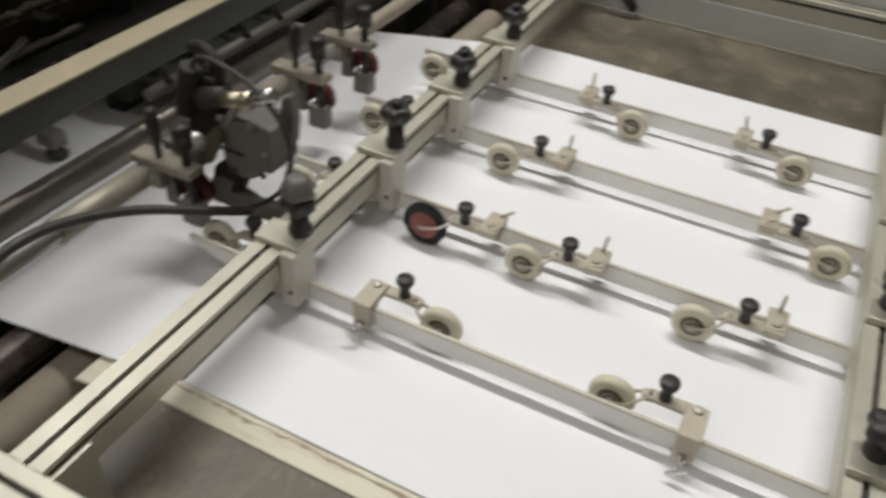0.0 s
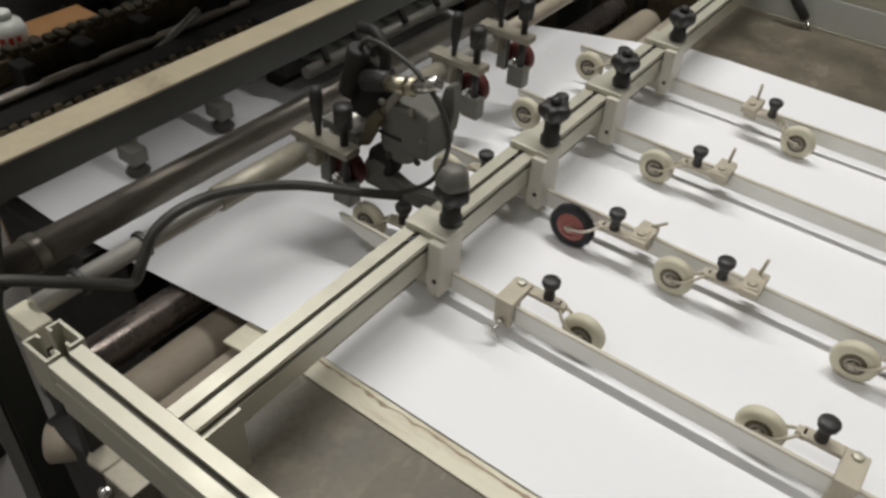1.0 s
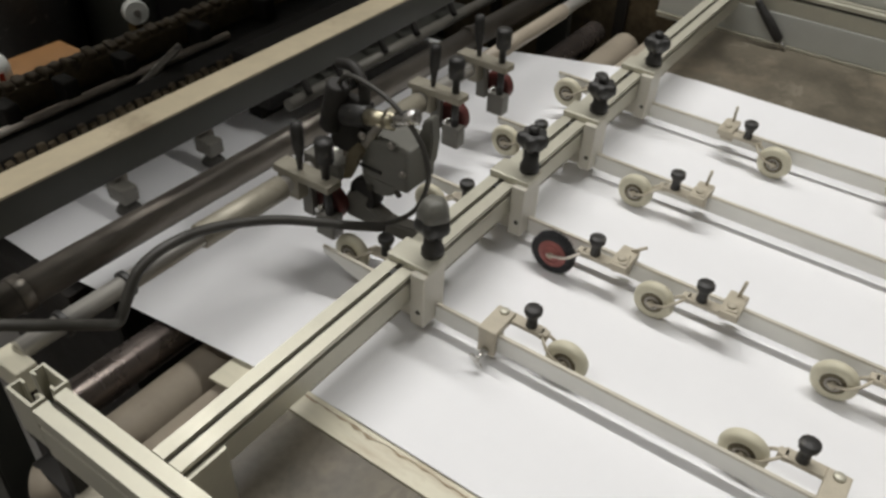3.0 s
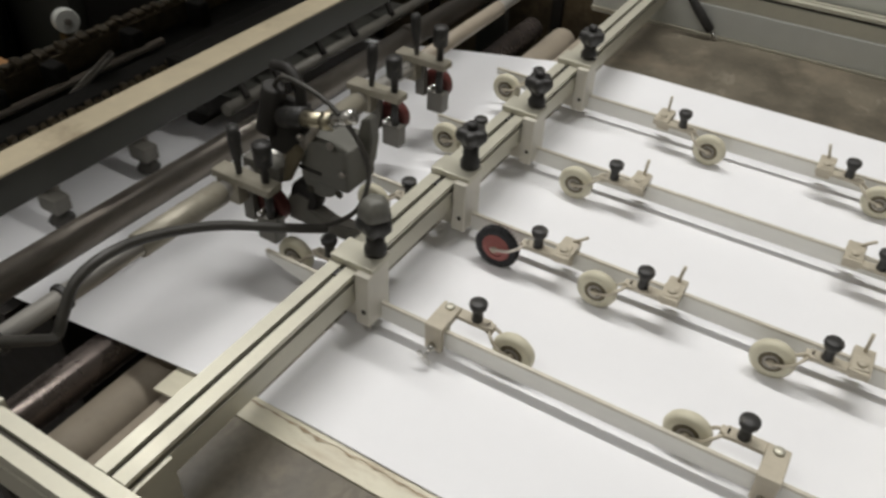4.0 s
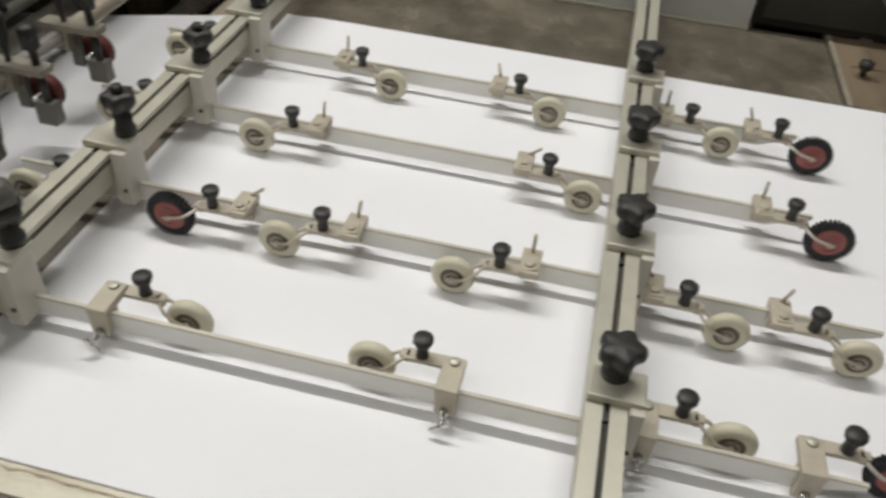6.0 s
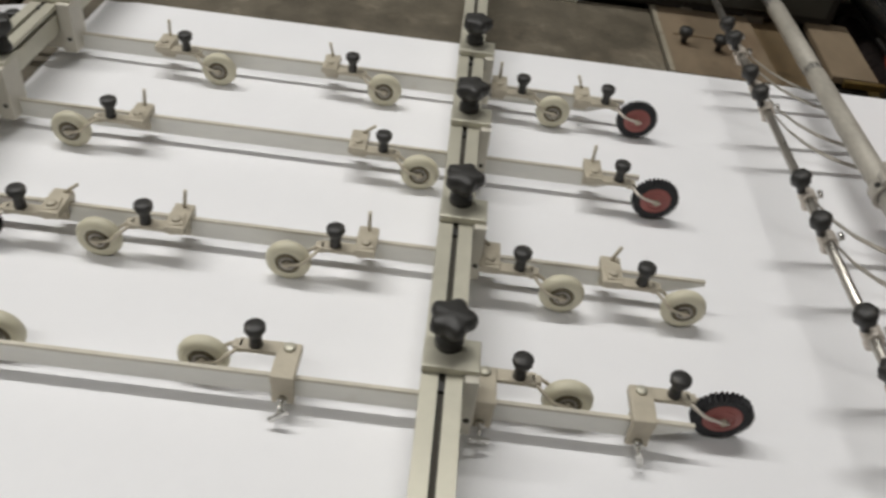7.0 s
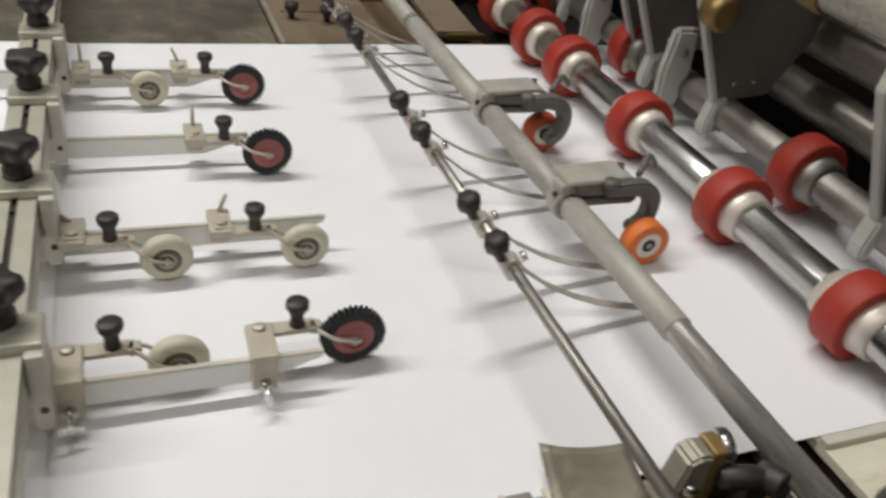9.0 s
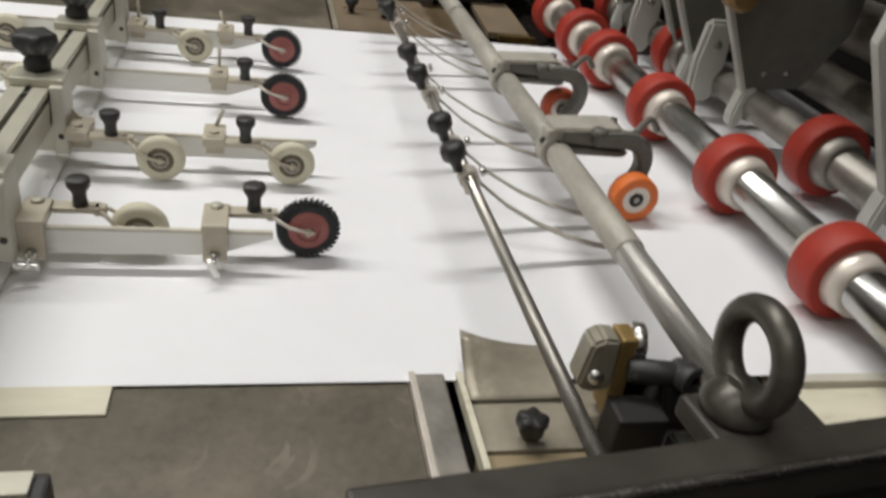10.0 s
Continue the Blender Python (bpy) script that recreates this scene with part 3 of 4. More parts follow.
for k in range(14):
    b = box(B(), (-LENGTH / 2, (WEB_Y[0] + WEB_Y[1]) / 2, 0), (LENGTH, WEB_Y[1] - WEB_Y[0], 0.0003))
    sh = plain("board_sheet", b, PAPER, "plain white board sheet sliding under the wheels", "sheet", "white sheets")
    SHEETS.append((sh, 8.73 + PERIOD * (k - 9), TOP - 0.0002 * k))

# ---- pull rollers ----
RX, RZ, RR = 1.570, TOP + 0.0560, 0.053
b = rod(B(), (0, -0.55, 0), (0, 1.35, 0), 0.027, 32)
roller = tagged(part("pull_roller", b, CHROME, at=(RX, 0, RZ)), "polished steel pull roller with red rubber rings", "roller")
for y in (-0.345, -0.108, 0.136, 0.388, 0.632, 0.780, 0.955):
    ring = part("ring", torus_ring(B(), 0.0385, RR, 0.022, (0, y, 0), (0, 1, 0), 48, 0.004), REDRUB, roller, "red rubber ring")
    part("collar", lathe(B(), [(0.0275, -0.045), (0.034, -0.045), (0.036, -0.030), (0.0385, -0.0205), (0.0385, 0.0205), (0.036, 0.03), (0.034, 0.045), (0.0275, 0.045)], (0, y, 0), (0, 1, 0), 40), COLLAR, ring, "pale worn collar")
SPIN.append((roller, (RX, 0, RZ), 1.0 / RR))
b = rod(B(), (0, -0.55, 0), (0, 1.35, 0), 0.027, 32)
UP = (1.745, 0, 0.968)
roller = tagged(part("upper_roller", b, DULL, at=UP), "dull steel upper roller with red rubber rings", "roller")
for y in (-0.305, 0.190, 0.685, 1.02):
    ring = part("ring", torus_ring(B(), 0.0405, 0.058, 0.022, (0, y, 0), (0, 1, 0), 48, 0.004), REDRUB, roller, "red rubber ring")
    part("collar", lathe(B(), [(0.0275, -0.045), (0.036, -0.045), (0.0385, -0.030), (0.0412, -0.0205), (0.0412, 0.0205), (0.036, 0.045), (0.0275, 0.045)], (0, y, 0), (0, 1, 0), 40), DULL, ring, "dull worn collar")
SPIN.append((roller, UP, 1.0 / 0.058))
b = rod(B(), (0, -0.50, 0), (0, 1.30, 0), 0.028, 32)
roller = tagged(part("lower_roller", b, PLUM, at=(RX + 0.01, 0, TOP - 0.034)), "dark counter roller under the sheet path", "roller")
for y in (-0.52, 1.32):
    part("journal", rod(B(), (0, y - 0.03, 0), (0, y + 0.03, 0), 0.016, 20), DULL, roller)
SPIN.append((roller, (RX + 0.01, 0, TOP - 0.034), -1.0 / 0.028))

# side frames that bear the rollers
for nm, y0, y1 in (("roller_stand", -0.62, -0.56), ("roller_stand", 1.36, 1.42)):
    f = thing(nm, "dark painted cast side frame of the machine", "machine frame", "side frames")
    part("cheek", slab(B(), [(1.10, 0.0), (3.3, 0.0), (3.3, 1.75), (2.0, 1.75), (1.68, 1.16), (1.45, 1.0), (1.10, 0.95)], "y", y0, y1, 0.006), MACHINE, f)
    for x, z in ((RX, RZ), (UP[0], UP[2])):
        part("bearing", lathe(B(), [(0.05, -0.04), (0.05, 0.04)], (x, (y0 + y1) / 2, z), (0, 1, 0)), DULL, f)

# machine past the rollers
mach = thing("machine_head", "oily dark machine head behind the pull rollers", "machine")
part("housing", slab(B(), [(2.02, 0.55), (3.2, 0.55), (3.2, 1.72), (2.25, 1.72), (2.02, 1.30)], "y", -0.54, 1.34, 0.01), MACHINE, mach)
part("base", box(B(), (2.6, 0.4, 0.30), (1.2, 1.8, 0.5), 0.02), MACHINE, mach)
part("bed", box(B(), (1.85, 0.4, 0.81), (0.36, 1.86, 0.06), 0.004), MACHINE, mach)
for x, z, r, m in ((1.93, 1.10, 0.045, DARKSTEEL), (1.86, 1.20, 0.03, DULL), (2.02, 1.34, 0.05, MACHINE), (1.93, 0.99, 0.035, DARKSTEEL)):
    part("shaft", rod(B(), (x, -0.555, z), (x, 1.355, z), r, 28), m, mach)
part("oiled_shaft", rod(B(), (1.66, -0.555, 1.240), (1.66, 0.59, 1.240), 0.027, 28, 0.003), OILED, mach, "greyish oiled shaft")
part("oiled_shaft_end", rod(B(), (1.66, 0.58, 1.240), (1.66, 1.355, 1.240), 0.020, 24), DULL, mach)
for y in (0.02, 0.215, 0.565):
    part("shaft_collar", lathe(B(), [(0.030, -0.022), (0.033, -0.018), (0.033, 0.018), (0.030, 0.022)], (1.66, y, 1.240), (0, 1, 0), 28), BRASSDARK if y < 0.5 else BRASS, mach, "brass collar")
for y in (0.50, 0.345):
    part("o_ring", torus_ring(B(), 0.027, 0.0305, 0.003, (1.66, y, 1.240), (0, 1, 0), 28, 0.001), BLACK, mach, "black rubber ring")
part("hub", lathe(B(), [(0.020, -0.02), (0.026, -0.016), (0.026, 0.016), (0.020, 0.02)], (1.640, 0.370, 1.150), (0, 1, 0), 26), BRASSDARK, mach, "tarnished brass hub")
part("hub_pin", rod(B(), (1.640, 0.365, 1.150), (1.66, 0.375, 1.20), 0.012), DULL, mach)
# hanging guide plates with pale worn tips
for y in (0.03, 0.40, 0.60, 0.67, 0.95):
    g = thing("guide_plate", "dark hanging guide plate with pale edge and worn white tip", "guide plate", "hanging guide plates", (1.718, y, 0))
    part("plate", slab(B(), [(0.0, 0.985), (0.030, 0.992), (0.10, 1.00), (0.16, 1.10), (0.16, 1.28), (-0.09, 1.28), (-0.10, 1.175)], "y", -0.004, 0.004, 0.001), PLATEGREY, g)
    part("edge", slab(B(), [(-0.005, 0.985), (0.004, 0.985), (-0.094, 1.175), (-0.084, 1.28), (-0.093, 1.28), (-0.105, 1.175)], "y", -0.0085, 0.0085, 0.0015), PALEGREY, g, "pale painted front edge")
    part("tip", slab(B(), [(-0.008, 0.990), (0.020, 0.998), (0.012, 0.960), (0.002, 0.928), (-0.010, 0.926), (-0.016, 0.945)], "y", -0.014, 0.014, 0.004), PALEGREY, g, "worn white tip")
    for dx, z in ((0.025, 1.02), (0.065, 1.025)):
        part("screw", lathe(B(), [(0.004, 0), (0.004, 0.002), (0, 0.0025)], (dx, -0.004, z), (0, -1, 0), 10), STEEL, g)
    part("hanger", torus_ring(B(), 0.0335, 0.044, 0.010, (-0.058, 0, 1.240), (0, 1, 0), 28, 0.002), CASTGREY, g)
for y in (0.51, 0.80):
    g = thing("lug", "pale enamelled lug with a bolt above the rollers", "lug", "enamelled lugs", (1.705, y, 0))
    part("body", slab(B(), [(-0.025, 0.93), (0.018, 0.93), (0.03, 1.00), (0.022, 1.075), (-0.022, 1.075), (-0.03, 1.0)], "y", -0.012, 0.012, 0.006), PALEGREY, g)
    part("bolt", lathe(B(), [(0.008, 0), (0.008, 0.005), (0, 0.005)], (0, -0.012, 1.035), (0, -1, 0), 6), DULL, g)
    part("stem", box(B(), (0.06, 0, 1.06), (0.1, 0.018, 0.03), 0.003), CASTGREY, g)

# oily plate seen when a sheet has passed
gp = thing("gap_plate", "oily brown plate with rusty edge between the rods and rollers", "plate")
part("plate", box(B(), (1.4625, 0.385, 0.852), (0.20, 1.50, 0.008), 0.001), RUST, gp)
part("lip", box(B(), (1.395, 0.385, 0.872), (0.035, 1.46, 0.012), 0.002), DULL, gp, "grey steel lip")
part("support", box(B(), (1.40, 0.385, 0.60), (0.22, 1.50, 0.49), 0.004), MACHINE, gp)
# Pale bars stand in for the light that shows in the slots.
for y in (-0.10, 0.003, 0.10, 0.21, 0.33, 0.47, 0.60, 0.75):
    part("slot_insert", box(B(), (1.554, y, 0.8575), (0.012, 0.084, 0.003), 0.0006), PALEGREY, gp, "pale bar painted as a lit slot")
rng = random.Random(4)
b = B()
edge = [(1.420, -0.22 + 0.012 * k) for k in range(96)]
ragged = [(1.424 + rng.uniform(0.0, 0.010) + (0.016 * rng.random() if rng.random() < 0.3 else 0.0), y) for x, y in edge]
for (p, q), (r, s2) in zip(zip(edge, ragged), zip(edge[1:], ragged[1:])):
    b.faces.new([b.verts.new((x, y, 0.8566)) for x, y in (p, r, s2, q)])
bmesh.ops.remove_doubles(b, verts=b.verts, dist=1e-5)
part("flaked_edge", b, FLAKE, gp, "pinkish flaked paint along the edge")
for k in range(8):
    cx, cy, n = rng.uniform(1.455, 1.525), -0.14 + k * 0.12 + rng.uniform(-0.02, 0.02), 9
    rad = [rng.uniform(0.003, 0.012) for _ in range(n)]
    slabpts = [(cx + r * math.cos(2 * math.pi * i / n), cy + 1.4 * r * math.sin(2 * math.pi * i / n)) for i, r in enumerate(rad)]
    part("rust_patch", slab(B(), slabpts, "z", 0.8559, 0.8565), FLAKE, gp, "pale flaked patch")

# ---- rods over the sheets ----
fr = thing("finger_rod", "thin polished rod carrying spring guide fingers", "rod")
part("shaft", rod(B(), (1.156, -0.476, 1.0), (1.156, 1.21, 1.0), 0.0065, 20), RODGREY, fr)
part("foot", box(B(), (1.156, 1.215, 0.95), (0.03, 0.03, 0.13), 0.003), DULL, fr)
for y in (0.84, 0.78, 0.652, 0.583, 0.345, 0.252, 0.081, 0.000):
    c = thing("finger_clamp", "small steel clamp with black knob and curved spring finger", "clamp", "finger clamps", (1.156, y, 1.0))
    b = torus_ring(B(), 0.0068, 0.0115, 0.010, (0, 0, 0), (0, 1, 0), 22, 0.002)
    box(b, (0.006, 0, -0.010), (0.016, 0.014, 0.018), 0.002)
    part("collar", b, COLLAR, c)
    part("knob", lathe(B(), [(0.005, 0.010), (0.006, 0.020), (0.0125, 0.026), (0.0135, 0.036), (0.012, 0.042), (0.006, 0.044), (0, 0.044)], (-0.008, 0, -0.002), (-0.38, 0, 0.93), 24, 6, 0.07), BLACK, c, "black knob")
    part("lock_nut", lathe(B(), [(0.006, 0), (0.006, 0.006)], (0.014, 0.004, 0.004), (1, 0, 0.5), 6), STEEL, c)
    b = B()
    line = [(0.010, -0.004), (0.050, -0.034), (0.090, -0.056), (0.130, -0.072), (0.165, -0.082), (0.205, -0.089)]
    top = [(x, z + 0.0016) for x, z in line]
    slab(b, line + list(reversed(top)), "y", -0.006, 0.006)
    part("finger", b, SLEEVE, c, "curved grey spring strip")

wr = thing("wheel_rod", "thick worn steel rod carrying orange press wheels", "rod")
part("shaft", rod(B(), (1.312, -0.36, 0.97), (1.312, 1.21, 0.97), 0.0150, 28), WORNROD, wr)
part("foot", box(B(), (1.312, 1.22, 0.93), (0.05, 0.04, 0.16), 0.003), DULL, wr)
for y0, y1 in ((-0.105, 0.142), (0.176, 0.412), (0.448, 0.80), (0.82, 1.1)):
    part("sleeve", rod(B(), (1.312, y0, 0.97), (1.312, y1, 0.97), 0.0172, 28, 0.002), SLEEVE, wr, "pale worn sleeve")

for y in (0.158, 0.430):
    h = thing("press_wheel", "orange press wheel in a grey cast holder on the rod", "press wheel", "press wheels", (1.312, y, 0.97))
    jy = -0.020 if y < 0.3 else -0.034
    b = torus_ring(B(), 0.0175, 0.0235, 0.013, (0, 0, 0), (0, 1, 0), 30, 0.002)
    box(b, (-0.004, 0.0, 0.024), (0.030, 0.026, 0.012), 0.003)
    part("collar", b, SLEEVE, h, "pale split collar")
    part("collar_screw", lathe(B(), [(0.004, 0), (0.004, 0.004)], (-0.0195, -0.004, 0.013), (-1, 0, 0.6), 6), BLACK, h)
    b = slab(B(), [(-0.012, 0.030), (0.075, 0.034), (0.090, 0.028), (0.090, 0.033), (0.076, 0.040), (-0.012, 0.036)], "y", -0.018, 0.030, 0.0015)
    part("top_plate", b, SLEEVE, h, "pale top plate")
    part("web", box(B(), (0.030, -0.012, 0.024), (0.056, 0.007, 0.020), 0.0015, Euler((0, 0.05, 0)).to_matrix()), CASTGREY, h, "dark grey side web")
    # Solid near-black strip in place of the shade between plate and flange.
    part("slot", box(B(), (0.040, 0.002, 0.0125), (0.088, 0.034, 0.006), 0.001), MACHINE, h, "dark strip standing in for the shaded slot")
    part("lower_flange", slab(B(), [(0.0, 0.002), (0.088, 0.001), (0.094, 0.006), (0.094, 0.010), (0.0, 0.010)], "y", -0.020, 0.024, 0.0015), CASTGREY, h)
    hook = [(0.040, 0.034), (0.086, 0.037), (0.105, 0.034), (0.119, 0.025), (0.127, 0.010), (0.129, -0.008), (0.125, -0.026), (0.116, -0.040), (0.100, -0.046), (0.090, -0.040),
            (0.092, -0.030), (0.103, -0.026), (0.109, -0.012), (0.108, 0.001), (0.100, 0.012), (0.088, 0.017), (0.040, 0.017)]
    part("hook", slab(B(), hook, "y", jy - 0.011, jy + 0.011, 0.003), VALVEGREY, h, "curved grey casting")
    part("hook_boss", lathe(B(), [(0.011, 0), (0.011, 0.010), (0.009, 0.013), (0, 0.013)], (0.048, jy, 0.0265), (0, 0, 1), 20), VALVEGREY, h)
    part("bolt", lathe(B(), [(0.006, 0), (0.006, 0.005)], (0.078, 0.012, 0.038), (0, 0, 1), 6), STEEL, h)
    wp = (0.101, -0.052 if y < 0.3 else -0.006, -0.0385)
    # The far tyre takes the copy with shade painted into its colour.
    w = part("wheel", torus_ring(B(), 0.019, 0.0310, 0.013, (0, 0, 0), (0, 1, 0), 36, 0.003), ORANGE if y < 0.3 else ORANGESHADE, h, "orange rubber tyre", at=wp)
    part("rim", torus_ring(B(), 0.010, 0.0195, 0.0122, (0, 0, 0), (0, 1, 0), 32, 0.001), COLLAR, w, "white plastic rim")
    part("bearing", lathe(B(), [(0.0085, -0.0128), (0.0105, -0.0118), (0.0105, 0.0118), (0.0085, 0.0128)], (0, 0, 0), (0, 1, 0), 24), MACHINE, w, "dark bearing")
    part("axle", rod(B(), (wp[0], wp[1] - 0.0132, wp[2]), (wp[0], max(wp[1] + 0.014, jy + 0.009), wp[2]), 0.0040), DULL, h)
    SPIN.append((w, wp, 0.9 / 0.031))
    # small return link that hangs by the pull roller
    part("link", tube(B(), [(0.118, 0.02, 0.020), (0.150, 0.05, 0.030), (0.170, 0.058, 0.012)], 0.005, 8, 5), CASTGREY, h)

# ---- near end: cross member, eyebolt, clamp bracket ----
cm = thing("cross_member", "dark painted steel member with a bright worn edge", "machine frame")
turn = Euler((0, 0, 0.113)).to_matrix()
part("bar", box(B(), (1.30, -0.4655, 1.047), (0.64, 0.026, 0.035), 0.003, turn), BARDARK, cm)
part("pad", box(B(), (1.232, -0.444, 1.0555), (0.080, 0.046, 0.016), 0.003, turn), BARDARK, cm)
part("bright_edge", box(B(), (1.3015, -0.4798, 1.062), (0.64, 0.003, 0.005), 0.001, turn), STEEL, cm, "bright worn edge")
part("lower_web", box(B(), (1.30, -0.466, 0.765), (0.60, 0.018, 0.528), 0.003, turn), MACHINE, cm)
part("foot", box(B(), (1.30, -0.466, 0.25), (0.60, 0.07, 0.50), 0.004, turn), MACHINE, cm)
eb = thing("eyebolt", "blackened forged steel lifting eyebolt on the frame", "eyebolt", at=(1.2185, -0.441, 1.0645))
b = B()
rot = Euler((0, 0, 1.60)).to_matrix()
n1, n2 = 36, 14
grid = [[b.verts.new(rot @ Vector(((0.0280 + 0.0088 * math.cos(v)) * math.cos(u), 0.0088 * math.sin(v), 0.040 + (0.0280 + 0.0088 * math.cos(v)) * math.sin(u))))
         for v in [2 * math.pi * j / n2 for j in range(n2)]] for u in [2 * math.pi * i / n1 for i in range(n1)]]
for i in range(n1):
    for j in range(n2):
        b.faces.new((grid[i][j], grid[(i + 1) % n1][j], grid[(i + 1) % n1][(j + 1) % n2], grid[i][(j + 1) % n2])).smooth = True
part("ring", b, EYESTEEL, eb)
part("collar", lathe(B(), [(0.022, 0), (0.0225, 0.004), (0.020, 0.010), (0.015, 0.016), (0.010, 0.020)], seg=28), EYESTEEL, eb)

br = thing("clamp_bracket", "pale steel bracket with curled plate and brass clamp block", "bracket", at=(0, 0, 0))
part("base_plate", box(B(), (1.185, -0.262, TOP - 0.008), (0.128, 0.082, 0.006), 0.001), TANSTEEL, br)
part("wooden_block", box(B(), (1.19, -0.352, 0.872), (0.15, 0.095, 0.04), 0.002), WOOD, br, "yellowed wooden packing")
b = B()
nu, nv = 9, 8
skin = []
for lift in (0.0, 0.0012):
    rows = []
    for j in range(nv + 1):
        v = j / nv
        rows.append([b.verts.new((1.121 + 0.094 * i / nu, -0.245 + 0.055 * v + 0.010 * v * (1 - i / nu) ** 3, TOP - 0.002 + lift + (0.017 + 0.012 * (1 - i / nu) ** 2) * v ** 1.7)) for i in range(nu + 1)])
    skin.append(rows)
for rows in skin:
    for j in range(nv):
        for i in range(nu):
            b.faces.new((rows[j][i], rows[j][i + 1], rows[j + 1][i + 1], rows[j + 1][i])).smooth = True
lo, hi = skin
for j in range(nv):
    for i in (0, nu):
        b.faces.new((lo[j][i], lo[j + 1][i], hi[j + 1][i], hi[j][i]))
for i in range(nu):
    for j in (0, nv):
        b.faces.new((lo[j][i], lo[j][i + 1], hi[j][i + 1], hi[j][i]))
part("curled_plate", b, TANSTEEL, br, "thin curled sheet-metal plate")
part("support", box(B(), (1.19, -0.30, 0.60), (0.15, 0.16, 0.50), 0.003), MACHINE, br)
part("edge_bar", box(B(), (1.1175, -0.27, TOP - 0.004), (0.006, 0.12, 0.014), 0.001), IVORY, br)
b = B()
star_knob(b, 0.0130, 0.018, 0.0)
part("star_knob", b, BLACK, br, "black star knob", at=(1.163, -0.292, TOP + 0.004))
part("clamp_block", slab(B(), [(1.202, TOP + 0.040), (1.208, TOP + 0.082), (1.218, TOP + 0.088), (1.233, TOP + 0.086), (1.235, TOP + 0.034), (1.214, TOP + 0.030)], "y", -0.275, -0.249, 0.003), CLAMPTAN, br)
part("brass_block", box(B(), (1.2435, -0.258, TOP + 0.043), (0.016, 0.026, 0.082), 0.003), OCHRE, br, "tarnished brass block")
part("dark_body", box(B(), (1.250, -0.300, TOP + 0.006), (0.046, 0.034, 0.060), 0.004), MACHINE, br)
part("dial", lathe(B(), [(0.016, 0), (0.0175, 0.002), (0.0175, 0.010), (0.016, 0.012)], (1.252, -0.254, TOP + 0.070), (1, -0.25, 0.1), 26, 20, 0.03), STEEL, br, "ribbed steel dial")
part("screw", lathe(B(), [(0.007, 0), (0.007, 0.004), (0.004, 0.0065), (0, 0.0065)], (1.216, -0.277, TOP + 0.052), (-0.3, -1, 0.2), 12), STEEL, br)
part("tee_handle", rod(B(), (1.245, -0.274, TOP + 0.056), (1.289, -0.289, TOP + 0.061), 0.0110, 20, 0.002), BLACK, br, "black tee handle")
part("tee_end", torus_ring(B(), 0.006, 0.0140, 0.013, (1.290, -0.292, TOP + 0.061), (0.25, -1, 0.25), 24, 0.002), BLACK, br)
part("wedge_handle", slab(B(), [(1.272, TOP + 0.055), (1.292, TOP + 0.055), (1.286, TOP + 0.010), (1.280, TOP + 0.006)], "y", -0.296, -0.282, 0.003), BLACK, br, "black wedge handle")
part("spindle", rod(B(), (1.268, -0.285, TOP + 0.055), (1.266, -0.285, TOP - 0.01), 0.006), MACHINE, br)
part("curved_guard", slab(B(), [(1.285, TOP - 0.02), (1.36, TOP - 0.02), (1.36, TOP + 0.022), (1.335, TOP + 0.012), (1.31, TOP + 0.008), (1.285, TOP + 0.01)], "y", -0.335, -0.300, 0.003), GREENGREY, br)

cb = thing("side_board", "ivory board beside the sheet path with worn edge", "board")
part("board", box(B(), (1.55, -0.247, TOP - 0.012), (0.22, 0.161, 0.012), 0.001), IVORY, cb)
part("top_edge", box(B(), (1.55, -0.226, TOP - 0.003), (0.22, 0.012, 0.010), 0.001), BRACKET, cb)
part("support", box(B(), (1.55, -0.275, 0.60), (0.20, 0.09, 0.56), 0.003), MACHINE, cb)
part("screw", lathe(B(), [(0.005, 0), (0.005, 0.002), (0, 0.0025)], (1.50, -0.285, TOP - 0.006), seg=10), DULL, cb)

# ---- far side ----
fp = thing("far_fence", "white enamelled panel along the far table edge", "panel")
part("panel", box(B(), (0.352, 1.183, 0.925), (1.105, 0.006, 0.08), 0.001), WHITEP, fp)
part("lower_lip", box(B(), (0.352, 1.176, TOP - 0.002), (1.105, 0.010, 0.006), 0.001), ALU, fp)
part("upper_panel", box(B(), (0.352, 1.235, 1.03), (1.105, 0.016, 0.12), 0.002), WHITEP, fp)
fx = thing("dark_box", "black metal control box past the far panel", "control box")
part("case", box(B(), (1.20, 1.30, 1.02), (0.58, 0.20, 0.24), 0.006), MACHINE, fx)
part("lid", box(B(), (1.20, 1.198, 1.02), (0.54, 0.006, 0.20), 0.002), GREENGREY, fx)
part("stand", box(B(), (1.20, 1.42, 0.46), (0.5, 0.06, 0.92), 0.004), MACHINE, fx)
hd = thing("lever_handle", "black plastic lever leaning against the far panel", "lever", at=(0, 0, 0))
part("grip", lathe(B(), [(0.006, 0), (0.0105, 0.004), (0.011, 0.05), (0.008, 0.10), (0.007, 0.104)], (0.100, 1.160, 0.914), (-0.62, 0.05, 0.62), 16), BLACK, hd)
part("tip", rod(B(), (0.103, 1.160, 0.911), (0.115, 1.159, 0.899), 0.004), STEEL, hd)
bx = thing("far_shelf", "rusty brown boards at the far end of the table", "shelf")
part("board", box(B(), (1.192, 1.115, TOP - 0.006), (0.215, 0.46, 0.012), 0.0015), SHELFTAN, bx, "stained tan board")
part("plank", box(B(), (1.355, 1.115, TOP - 0.016), (0.100, 0.46, 0.012), 0.0015), BOARDDARK, bx, "dark brown wooden plank")
